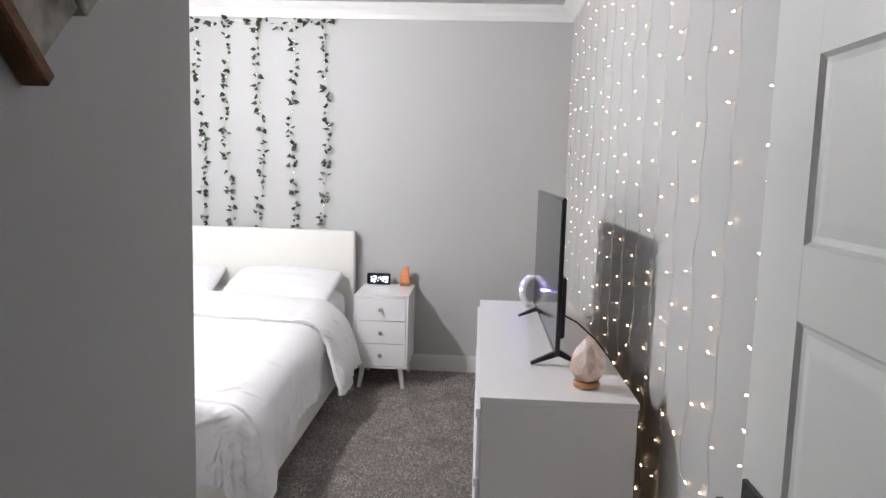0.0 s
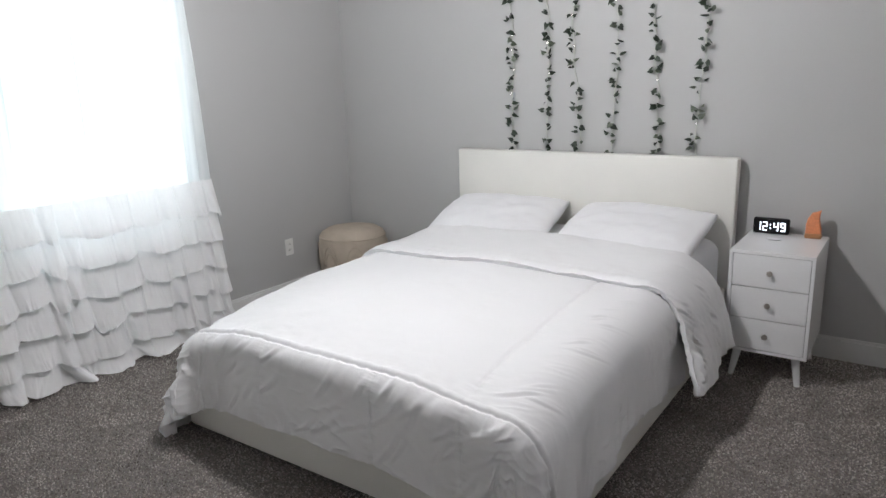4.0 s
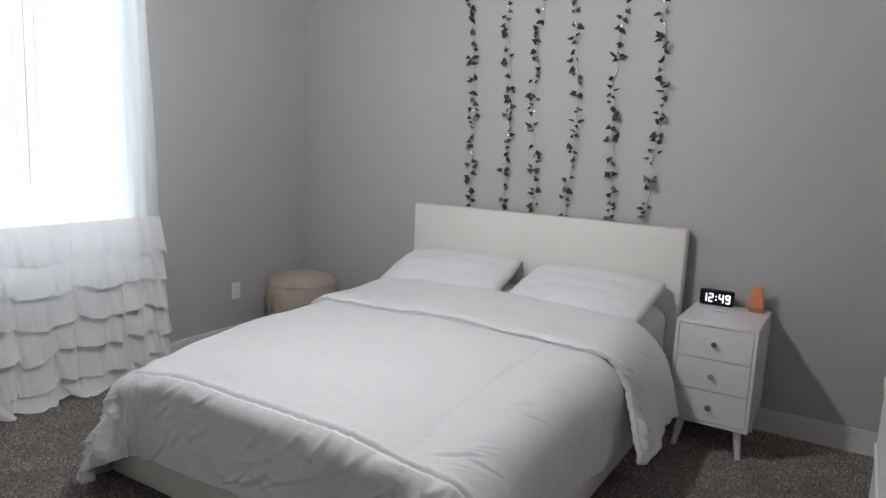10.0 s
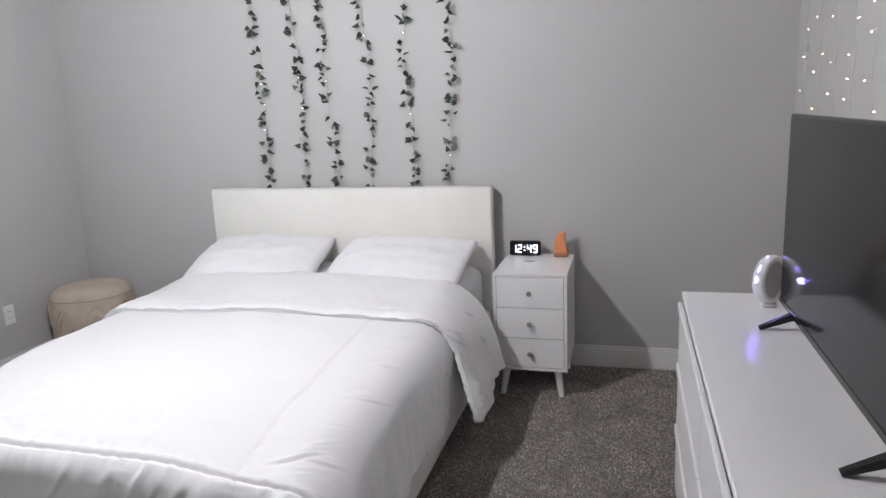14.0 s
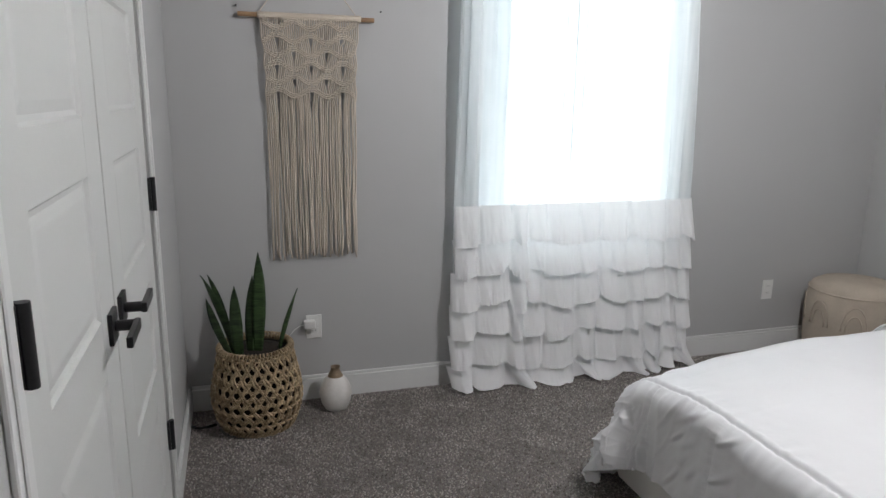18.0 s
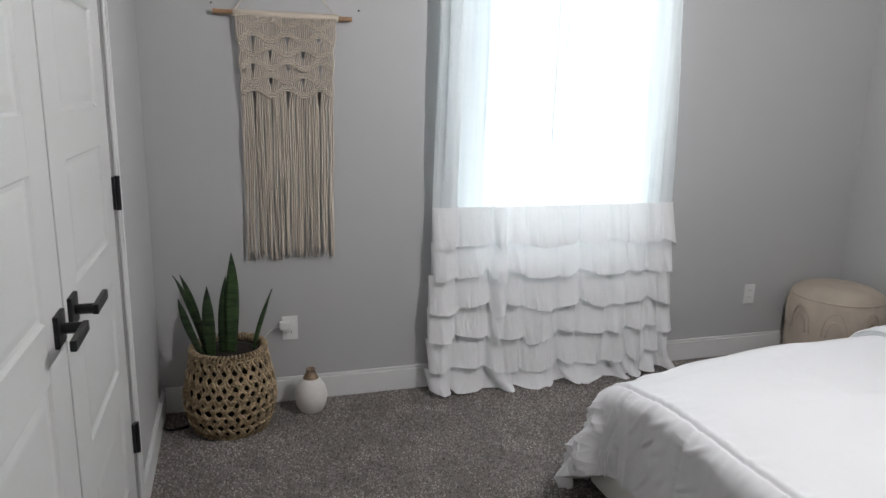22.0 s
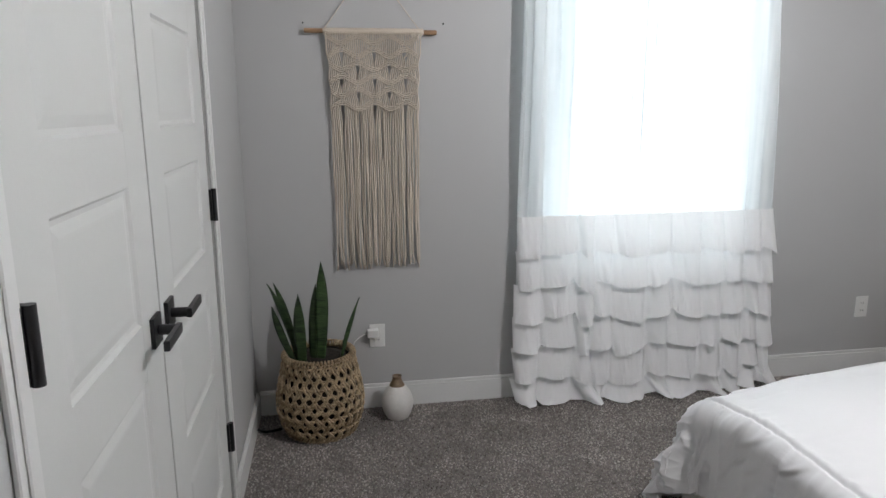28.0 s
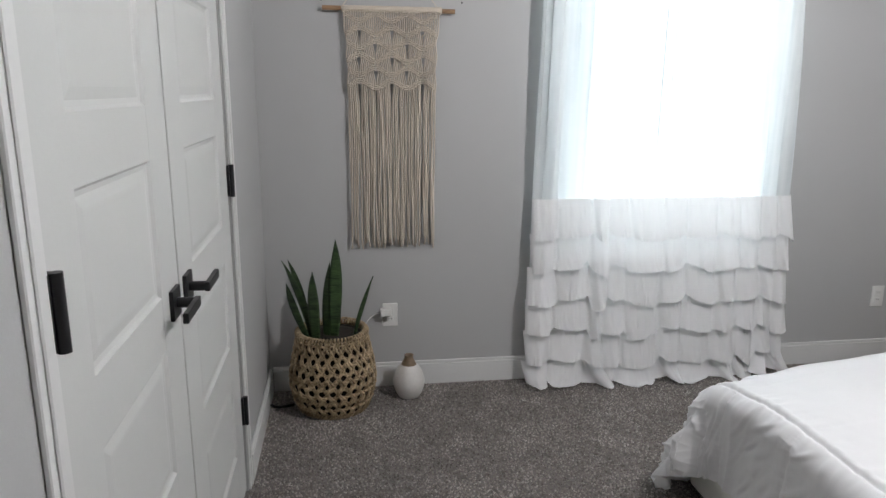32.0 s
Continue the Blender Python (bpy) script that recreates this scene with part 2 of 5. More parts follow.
def fbm(x, y, z=0.0, octaves=3):
    return sum(noise.noise(Vector((x, y, z)) * 2 ** k) / 2 ** k for k in range(octaves))


# ---- the room ----
T = 0.12
tagged(part("floor", boxed(W - T, E + T, -2.6, N + T, -0.12, 0.0), CARPET), "grey-brown speckled cut-pile carpet", "floor", kind="structure")
tagged(part("ceiling", boxed(W - T, E + T, -2.6, N + T, CEIL, CEIL + 0.15), CEILING), "matt light grey painted ceiling", "ceiling", kind="structure")
tagged(part("wall_north", boxed(W - T, E + T, N, N + T, 0, CEIL), WALL), "light grey painted wall behind the bed", "wall", kind="structure")
tagged(part("wall_east", boxed(E, E + T, -2.6, N, 0, CEIL), WALL), "light grey painted wall hung with fairy lights", "wall", kind="structure")

# west wall with the window opening
WY0, WY1, WZ0, WZ1 = 2.40, 3.505, 0.61, 2.30
bm = bmesh.new()
for d in ((S - 0.9, WY0, 0, CEIL), (WY1, N, 0, CEIL), (WY0, WY1, 0, WZ0), (WY0, WY1, WZ1, CEIL)):
    box(bm, W - T, W, *d)
tagged(part("wall_west", bm, WALL), "light grey painted wall with the window", "wall", kind="structure")

# south wall with the closet opening, jog and entry corner
CX0, CX1, CZ = -2.752, -1.327, 2.14
bm = bmesh.new()
for d in ((W, CX0, S - T, S, 0, CEIL), (CX1, -1.12, S - T, S, 0, CEIL), (CX0, CX1, S - T, S, CZ, CEIL), (-1.12, -0.31, 0.72, 0.84, 0, CEIL), (-1.12, -1.0, 0.84, S, 0, CEIL)):
    box(bm, *d)
tagged(part("wall_south", bm, WALL), "light grey painted closet wall", "wall", kind="structure")
tagged(part("wall_hall_west", boxed(-0.43, -0.31, -2.6, 0.72, 0, CEIL), WALL), "light grey hallway wall beside the bedroom entry", "wall", kind="structure")
tagged(part("wall_hall_south", boxed(-0.31, E, -2.6, -2.48, 0, CEIL), WALL), "light grey wall closing the hallway", "wall", kind="structure")
tagged(part("wall_closet_back", boxed(W, -0.43, 0.17, 0.29, 0, CEIL), WALL), "plain wall at the back of the closet", "wall", kind="structure")

# baseboards
def baseboard(x0, x1, y0, y1):
    bm = bmesh.new()
    box(bm, x0, x1, y0, y1, 0, 0.105, 0.001)
    dx, dy = x1 - x0, y1 - y0
    if dx > dy:
        box(bm, x0, x1, *((y0 + 0.004, y1) if y1 > 4 else (y0, y1 - 0.004)), 0.1055, 0.122, 0.003, 2)
    else:
        box(bm, *((x0, x1 - 0.004) if x0 < -1 else (x0 + 0.004, x1)), y0, y1, 0.1055, 0.122, 0.003, 2)
    tagged(part("baseboard", bm, TRIM), "white painted baseboard", "baseboard", kind="structure")


baseboard(W + 0.001, E - 0.001, N - 0.014, N - 0.001)
baseboard(W + 0.001, W + 0.014, S + 0.016, N - 0.016)
baseboard(E - 0.014, E - 0.001, 1.2, N - 0.016)
baseboard(W + 0.016, CX0 - 0.066, S + 0.001, S + 0.014)

# crown moulding along the north and east walls
def crown(name, along, fixed, a, b, sign):
    prof = [(0.0, 0.0), (0.012, 0.0), (0.016, 0.03), (0.035, 0.055), (0.062, 0.075), (0.075, 0.092), (0.08, 0.1), (0.0, 0.1)]
    bm = bmesh.new()
    ends = []
    for e in (a, b):
        ends.append([bm.verts.new((e, fixed - sign * p, CEIL - 0.1 + q - 0.001) if along == "x" else (fixed - sign * p, e, CEIL - 0.1 + q - 0.001)) for p, q in prof])
    for k in range(len(prof)):
        bm.faces.new((ends[0][k], ends[0][(k + 1) % len(prof)], ends[1][(k + 1) % len(prof)], ends[1][k]))
    bm.faces.new(ends[0]), bm.faces.new(ends[1][::-1])
    tagged(part(name, bm, TRIM), "white crown moulding", "moulding", kind="structure")


crown("crown_moulding_north", "x", N - 0.001, W + 0.001, E - 0.001, 1)
crown("crown_moulding_east", "y", E - 0.002, 0.3, N - 0.083, 1)
crown("crown_moulding_west", "y", W + 0.001, S + 0.1, N - 0.083, -1)

# window: frame, sill, sashes, glass, and bright daylight beyond
win = empty("window_1", W - 0.06, 2.952, WZ0, "white framed sash window behind a sheer curtain", "window", kind="structure")
for d in ((WY0, WY0 + 0.045, WZ0, WZ1), (WY1 - 0.045, WY1, WZ0, WZ1), (WY0 + 0.045, WY1 - 0.045, WZ0, WZ0 + 0.05), (WY0 + 0.045, WY1 - 0.045, WZ1 - 0.05, WZ1), (WY0 + 0.045, WY1 - 0.045, 1.56, 1.60)):
    part("window_frame", boxed(W - 0.09, W - 0.04, *d, bevel=0.004), TRIM, win)
GLASS = bpy.data.materials.new("window_glass")
GLASS.use_nodes = True
gb = GLASS.node_tree.nodes["Principled BSDF"]
gb.inputs["Transmission Weight"].default_value, gb.inputs["Roughness"].default_value, gb.inputs["IOR"].default_value = 1.0, 0.0, 1.45
for z0, z1 in ((WZ0 + 0.05, 1.56), (1.60, WZ1 - 0.05)):
    pane = part("pane", boxed(W - 0.068, W - 0.063, WY0 + 0.045, WY1 - 0.045, z0, z1), GLASS, win, "clear glass")
    pane.visible_shadow = False
part("window_sill", boxed(W - 0.04, W + 0.02, WY0 + 0.002, WY1 - 0.002, WZ0 - 0.001, WZ0 + 0.018, bevel=0.004), TRIM, win)
BACK = glow("daylight_backdrop", (0.93, 0.98, 1.0), 2.1)
tagged(part("backdrop", boxed(-9.05, -9.0, -6, 12, -2, 9), BACK), "bright overcast daylight outside the window", "backdrop", kind="structure")


# ---- doors ----
ROWS_Z = [(0.215, 0.495), (0.605, 0.885), (1.00, 1.28), (1.385, 1.64), (1.75, 2.02)]


def panel_door(name, m, width, label, lift=0.0):
    """A five-panel moulded door: width along x from the hinge, face towards +y, base at z = 0, then moved by m."""
    top = 2.125
    ob = empty(name, *m.translation, label, "door", kind="structure")
    side = 0.145
    bm = bmesh.new()
    box(bm, 0.002, side, -0.035, 0, 0.012, top, 0.0015)
    box(bm, width - side, width - 0.002, -0.035, 0, 0.012, top, 0.0015)
    cuts = [0.012] + [z for r in ROWS_Z for z in r] + [top]
    for a, b in zip(cuts[::2], cuts[1::2]):
        box(bm, side - 0.001, width - side + 0.001, -0.0349, -0.0002, a, b)
    bm.transform(m)
    part("door_frame", bm, DOORPAINT, ob)
    for a, b in ROWS_Z:
        bm = bmesh.new()
        rings = []
        for inset, depth in ((0, -0.001), (0.006, -0.0065), (0.015, -0.0080), (0.034, -0.0042), (0.040, -0.0038)):
            x0, x1, z0, z1 = side + inset, width - side - inset, a + inset, b - inset
            rings.append([bm.verts.new((x, depth, z)) for x, z in ((x0, z0), (x1, z0), (x1, z1), (x0, z1))])
        for p, q in zip(rings, rings[1:]):
            for k in range(4):
                bm.faces.new((p[k], p[(k + 1) % 4], q[(k + 1) % 4], q[k]))
        bm.faces.new(rings[-1])
        back = [bm.verts.new((x, -0.03, z)) for x, z in ((side, a), (width - side, a), (width - side, b), (side, b))]
        for k in range(4):
            bm.faces.new((rings[0][k], rings[0][(k + 1) % 4], back[(k + 1) % 4], back[k]))
        bm.faces.new(back[::-1])
        bm.transform(m)
        part("panel", bm, DOORPAINT, ob)
    proud = 0.021 if lift else 0.014
    for z in (0.315 + lift, 1.125 + lift, 1.90 + lift):
        bm = bmesh.new()
        lathe(bm, [(0, -0.052), (0.0085, -0.052), (0.0085, 0.052), (0, 0.052)], pose(-0.001, proud, z), 14)
        box(bm, -0.012, 0.013, 0.0005, proud - 0.005, z - 0.050, z + 0.050, 0.0006)
        bm.transform(m)
        part("hinge", bm, BLACK, ob, "matt black hinge", sharp=40)
    # lever handle near the free edge, with the lever pointing back over the door
    hx = width - 0.06
    handle = part("door_handle", (lambda b: (box(b, hx - 0.033, hx + 0.033, 0.0, 0.009, 0.964 - 0.033, 0.964 + 0.033, 0.001), b.transform(m), b)[-1])(bmesh.new()), BLACK, ob, "matt black square rose")
    part("neck", (lambda b: (lathe(b, [(0, 0.007), (0.0115, 0.007), (0.0115, 0.052), (0, 0.052)], m @ pose(hx, 0, 0.964, -90), 14), b)[-1])(bmesh.new()), BLACK, handle, smooth=False)
    part("lever", (lambda b: (box(b, hx - 0.115, hx + 0.012, 0.044, 0.056, 0.953, 0.975, 0.0015), b.transform(m), b)[-1])(bmesh.new()), BLACK, handle)
    return ob


FLIP = Matrix.Scale(-1, 4, (1, 0, 0))
panel_door("door_1", pose(-2.750, S - 0.006, 0), 0.730, "white five-panel closet door leaf, closed, with a black lever")
panel_door("door_2", pose(-1.329, S - 0.006, 0) @ FLIP, 0.682, "white five-panel closet door leaf, closed, with a black lever", 0.022)
panel_door("door_3", pose(0.5, 0.34, 0, 0, 0, 90), 0.74, "white five-panel entry door standing open against the wall")

# near-black strip added between the leaves in place of the gap's shade
part("gap_shade_strip", boxed(-2.0215, -2.0095, S - 0.040, S - 0.0125, 0.012, 2.125), mat("gap_shade_dark", (0.022, 0.022, 0.022), 0.7), bpy.data.objects["door_1"], "dark strip standing in for the shade between the leaves")
casing = bmesh.new()
for x0, x1 in ((CX0 - 0.066, CX0 - 0.006), (CX1 + 0.006, CX1 + 0.066)):
    box(casing, x0, x1, S + 0.0005, S + 0.009, 0, CZ + 0.066, 0.002)
    box(casing, x0 + 0.018, x1 - 0.018, S + 0.008, S + 0.013, 0, CZ + 0.05, 0.003)
box(casing, CX0 - 0.006, CX1 + 0.006, S + 0.0005, S + 0.009, CZ + 0.006, CZ + 0.066, 0.003)
tagged(part("trim_closet", casing, TRIM), "white door casing around the closet opening", "trim", kind="structure")
jamb = bmesh.new()
box(jamb, CX0 - 0.006, CX0 - 0.0022, S - T, S, 0, CZ + 0.004), box(jamb, CX1 + 0.0022, CX1 + 0.006, S - T, S, 0, CZ + 0.004), box(jamb, CX0, CX1, S - T, S, CZ - 0.008, CZ - 0.001)
tagged(part("trim_closet_jamb", jamb, TRIM), "white closet door jamb", "trim", kind="structure")

# ---- bed ----
BX0, BX1, BY0, BY1 = -2.52, -0.84, 2.62, 4.775
bed = empty("bed", (BX0 + BX1) / 2, 3.7, 0, "white faux-leather upholstered queen bed frame with a plain headboard", "bed")
part("headboard", boxed(BX0 - 0.015, BX1 + 0.02, BY1, BY1 + 0.075, 0.03, 1.02, bevel=0.012, seg=3), LEATHER, bed, sharp=40)
part("side_rail", boxed(BX0, BX0 + 0.05, BY0 + 0.05, BY1 - 0.001, 0.045, 0.33, bevel=0.012, seg=3), LEATHER, bed, sharp=40)
part("side_rail", boxed(BX1 - 0.05, BX1, BY0 + 0.05, BY1 - 0.001, 0.045, 0.33, bevel=0.012, seg=3), LEATHER, bed, sharp=40)
part("foot_rail", boxed(BX0, BX1, BY0, BY0 + 0.049, 0.045, 0.33, bevel=0.014, seg=3), LEATHER, bed, sharp=40)
part("slat_base", boxed(BX0 + 0.05, BX1 - 0.05, BY0 + 0.05, BY1 - 0.001, 0.22, 0.25), DARKGAP, bed)
for x in (BX0 + 0.06, BX1 - 0.06):
    for y in (BY0 + 0.08, BY1 - 0.1):
        part("leg", lathe(bmesh.new(), [(0, 0), (0.022, 0), (0.026, 0.219), (0, 0.219)], pose(x, y, 0), 12), BLACK, bed)
MX0, MX1, MY0, MY1 = BX0 + 0.055, BX1 - 0.030, BY0 + 0.055, BY1 - 0.004
mattress_bm = boxed(MX0, MX1, MY0, MY1, 0.252, 0.605, bevel=0.08, seg=7)
for vert in mattress_bm.verts:
    if vert.co.z > 0.4:
        vert.co.z -= 0.105 * (1 - smoothstep(2.6, 3.6, vert.co.y))
mattress = tagged(part("mattress", mattress_bm, SHEET, sharp=60), "mattress with a white fitted sheet", "mattress")

CXM, HW, FOOT = -1.68, 0.72, 2.620


fold_rnd = random.Random(21)
PULLS = []     # short slanting pulls in the cloth that hangs over the foot
for _ in range(56):
    pu = fold_rnd.uniform(-1.0, 0.95)
    slant = fold_rnd.uniform(0.5, 1.1) if pu > -0.55 else fold_rnd.uniform(1.2, 1.9)
    PULLS.append((pu, fold_rnd.uniform(0.08, 0.33), math.cos(slant), math.sin(slant), fold_rnd.uniform(0.025, 0.075), fold_rnd.uniform(0.006, 0.012), fold_rnd.uniform(0.003, 0.010)))


def pulls(u, dv):
    total = 0.0
    for pu, pd, c, s, ln, wd, h in PULLS:
        a, b = u - pu, dv - pd
        if abs(a) < 0.2 and abs(b) < 0.2:
            run, off = -a * c + b * s, a * s + b * c
            off += 1.5 * run * run
            total += h * math.exp(-(run / ln) ** 2) * (math.exp(-(off / wd) ** 2) - 0.6 * math.exp(-((off - 1.7 * wd) / wd) ** 2))
    return total


def drape(u, v, lift=0.0):
    """The comforter's surface: u metres across from the bed's middle, v metres along y."""
    hw = HW if u > 0 else 0.655
    du, dv = max(0.0, abs(u) - hw), max(0.0, FOOT - v)
    d = math.hypot(du, dv)
    side = (du / d) ** 2 if d > 0 else 0
    r = 0.078 + (0.082 if u > 0 else 0.132) * side + lift
    sx = math.copysign(1, u)
    if d > 0:
        nx, ny = sx * du / d, -dv / d
    else:
        nx, ny = 0.0, 0.0
    q = r * math.pi / 2
    if d < q:
        outw, down = r * math.sin(d / r), r * (1 - math.cos(d / r))
    else:
        outw, down = r + (0.03 + (0.01 if u > 0 else 0.22) * side + (0.10 if u > 0 else 0.34) * 2 * math.sqrt(side * (1 - side)) ** 1.5) * (d - q), r + 0.985 * (d - q)
    x = CXM + (u if du == 0 else sx * hw) + nx * outw
    y = (v if dv == 0 else FOOT) + ny * outw + 0.045 * smoothstep(0.0, 0.8, -u) * (1 - smoothstep(2.6, 3.5, v))
    hang = smoothstep(0.10, 0.42, d)
    along = v if du > dv else u
    ang = math.atan2(dv, du) if d > 0 else 0
    if d > 0.02:
        corner = math.sin(2 * ang) if du > 0 and dv > 0 else 0
        w = (0.008 * math.sin(along * 13 + 4 * fbm(along * 2, 3)) + (0.022 if du > dv else 0.006) * fbm(along * 6, d * 2.0, 4)) * hang
        w += corner * hang * (0.022 * math.sin(ang * 7 + 1.2) + 0.018 * math.sin(ang * 19 + 4 * d))
        x, y = x + nx * w, y + ny * w
    # top: loft, quilting and soft creases
    topz = 0.574 + 0.020 * math.cos(u * 2.0) + lift - (0.022 if u > 0 else 0.050) * smoothstep(0.30, 0.75, abs(u)) * (1 - smoothstep(2.6, 3.4, v)) - 0.030 * (1 - smoothstep(2.58, 2.95, v))
    main = u - 0.60 + 0.055 * (v - 2.6)
    seam_u = min(abs(main), abs(u - 0.27), abs(u + 0.27), abs(u + 0.62))
    seam_v = abs(v - 2.584)
    deep = 0.0 if lift > 0 else 1.0 if seam_u == abs(main) else 0.22
    if v < 2.58 and lift == 0:
        deep = 1.6
    g = -0.0045 * deep * math.exp(-(seam_u / 0.0065) ** 2) - 0.009 * math.exp(-((v - 2.5875) / 0.0055) ** 2) + 0.004 * math.exp(-((v - 2.602) / 0.008) ** 2) * (0.8 + 0.5 * noise.noise(Vector((u * 30, 1.0, 2.0))))
    loft = 0.012 * fbm(u * 1.5, v * 1.5, 7) + 0.003 * fbm(u * 5, v * 5, 9)
    near = math.exp(-(seam_u / 0.035) ** 2)
    pucker = near * deep * 0.0022 * fbm(u * 9, v * 34, 3) + math.exp(-(seam_v / 0.06) ** 2) * 0.004 * fbm(u * 30, v * 8, 6)
    crease = 0.0
    if 0.58 < u < 1.0 and v < 3.72:
        k0 = int((v - 2.56 - 0.5 * abs(u) + 0.36) / 0.020)
        for k in range(k0 - 5, k0 + 6):
            rr = random.Random(k * 7 + 3)
            big = rr.uniform(0.35, 1.0) * smoothstep(-0.02, 0.22, noise.noise(Vector((k * 0.17, 5.0, 1.0))))
            cu, cv, sl, ln = 0.755 + rr.uniform(-0.05, 0.05), 2.56 + k * 0.020 + rr.uniform(-0.008, 0.008), 0.45 + rr.uniform(0, 0.5), rr.uniform(0.022, 0.050)
            du2, dv2 = abs(u) - cu, v - cv
            off = (dv2 - sl * du2 - 2.0 * du2 * du2) / math.sqrt(1 + sl * sl)
            run = math.exp(-(du2 / ln) ** 2)
            crease += big * 0.0085 * run * (math.exp(-(off / 0.0058) ** 2) - 0.7 * math.exp(-((off + 0.010) / 0.0065) ** 2))
    edge = math.exp(-((abs(u) - 0.77 - 0.03 * fbm(v * 5, 4)) / 0.065) ** 2)
    slant = v - 0.45 * abs(u) + 0.03 * fbm(u * 5, v * 5, 2)
    crease += edge * (0.004 if u > 0 else 0.001) * (1 - abs(noise.noise(Vector((slant * 30, abs(u) * 6, 2.5))))) ** 3 * (0.30 + 0.70 * smoothstep(-0.1, 0.2, fbm(v * 3.1, 8)))
    hangers = smoothstep(0.02, 0.15, dv) * 0.004 * ((1 - abs(noise.noise(Vector((u * 5 + v * 5, v * 5, 5.5))))) ** 3 - 0.4)
    rid = (1 - abs(noise.noise(Vector((u * 13 + 5 * v, v * 13 - 4 * u, 1))))) ** 7
    small = smoothstep(0.10, 0.3, d) * 0.006 * rid * smoothstep(-0.1, 0.3, fbm(u * 3, v * 3, d * 3))
    diag = smoothstep(0.04, 0.09, dv) * (0.010 + 0.014 * smoothstep(0.3, 0.7, -u)) * ((1 - abs(noise.noise(Vector((u * 9 + dv * 3, dv * 1.4 - u, 8))))) ** 4 - 0.2) * (0.25 + 0.75 * smoothstep(-0.05, 0.25, fbm(u * 4, dv * 3, 6)))
    if dv > 0.02 and lift == 0:
        tuck = math.exp(-((dv - 0.065) / 0.045) ** 2) * 0.007 * ((1 - abs(noise.noise(Vector((u * 22 + 3 * dv, dv * 3, 4.4))))) ** 4 - 0.3)
        flute = smoothstep(-0.50, -0.85, u) * smoothstep(0.05, 0.25, dv) * 0.016 * math.sin(u * 44 + 3 * fbm(u * 4, dv * 4, 2))
        small += pulls(u, dv) + tuck + flute
    if du > 0 and dv > 0 and lift == 0:
        small += math.sin(2 * ang) * smoothstep(0.10, 0.26, d) * 0.013 * ((1 - abs(noise.noise(Vector((d * 21 + ang * 2, ang * 4.5, 7.3))))) ** 4 - 0.25)
    b = diag + g + loft + pucker + crease + hangers + small
    flat = 1 - smoothstep(0, q, d)
    x, y = x + nx * b * (1 - flat), y + ny * b * (1 - flat)
    z = topz - down + b * flat
    side_drop = (0.02 if du > dv else 0.008) * math.sin(along * 6.0 + 1) * hang
    return Vector((x, y, max(0.03, z + side_drop)))


def hem_u(v):
    """Half width of the cloth at v: longer on the sides towards the foot."""
    return HW + 0.46 + 0.06 * smoothstep(3.0, FOOT, v) + 0.012 * math.sin(v * 5)


comforter = empty("comforter", CXM, 3.3, 0.55, "puffy white quilted comforter draped over the bed, folded back", "comforter")
bm = bmesh.new()


def cover(a, b):
    a, b = a - 0.45 * math.sin(2 * math.pi * a) / (2 * math.pi), b - 0.5 * math.sin(math.pi * b) / math.pi
    v = 2.25 + b * (3.86 - 2.25)
    half = hem_u(v) if v > FOOT else HW + 0.52 - 0.2 * (FOOT - v)
    if a < 0.5:
        half += 0.02 * (1 - smoothstep(2.5, 3.3, v)) - 0.11 * smoothstep(0.05, 0.34, FOOT - v)
    return drape((a * 2 - 1) * half, v)


sheet(bm, 450, 430, cover)
top_ob = part("quilted_cover", bm, LINEN, comforter, smooth=True)
so = top_ob.modifiers.new("thick", "SOLIDIFY")
so.thickness, so.offset = 0.022, -1

# folded-back border with its rolled edge
bm = bmesh.new()


def border(a, b):
    u = -(HW + 0.42) + a * (2 * HW + 0.42 + 0.49)
    front = 3.735 + 0.035 * a + 0.008 * math.sin(a * 14)
    v = front + b * (4.30 - front)
    p = drape(u, v, 0.030)
    round_in = 1 - min(1, b / 0.075)
    down = (1 - math.sqrt(1 - round_in * round_in)) * 0.036 + 0.004 * math.exp(-((b - 0.13) / 0.02) ** 2)
    n = 0.007 * fbm(u * 5, v * 5, 5) + 0.006 * math.exp(-((b - 0.10) / 0.10) ** 2) * (abs(noise.noise(Vector((u * 26, b * 2, 7)))) - 0.25) + 0.005 * fbm(u * 30, v * 5, 4) * math.exp(-b * 7)
    outer = smoothstep(HW - 0.02, HW + 0.12, abs(u))
    sx = math.copysign(1, u)
    p.z += (n - down) * (1 - outer)
    p.x += sx * (n - down * 0.8) * outer
    if sx > 0:
        low = 1 - smoothstep(0.15, 0.52, p.z)
        p.y -= outer * 0.10 * low
        p.x += outer * 0.10 * low
        p.y -= outer * 0.008 * math.exp(-(b / 0.11) ** 2) * ((1 - abs(noise.noise(Vector((p.z * 34, b * 6, 3.3))))) ** 2 - 0.4) * (1 - smoothstep(0.975, 1.0, a))
        for mid, deep in ((0.09, 0.026), (0.33, 0.006), (0.62, 0.013)):
            p.x += outer * (1 - smoothstep(0.975, 1.0, a)) * deep * math.exp(-((b - mid) / 0.09) ** 2) * ((1 - abs(noise.noise(Vector((p.z * 42 + b * 16, b * 5, mid * 9))))) ** 3 - 0.35)
    p.z += 0.02 * smoothstep(0.4, 0.9, b) * (1 - outer)
    return p


sheet(bm, 300, 70, border)
bo = part("folded_border", bm, LINEN, comforter, "folded-back border with puckered edge", smooth=True)
so = bo.modifiers.new("thick", "SOLIDIFY")
so.thickness, so.offset = 0.018, -1
bm = bmesh.new()
tube(bm, [border(k / 160, 0.012) + Vector((0, -0.005, 0.004)) for k in range(161)], 0.0055, 6)
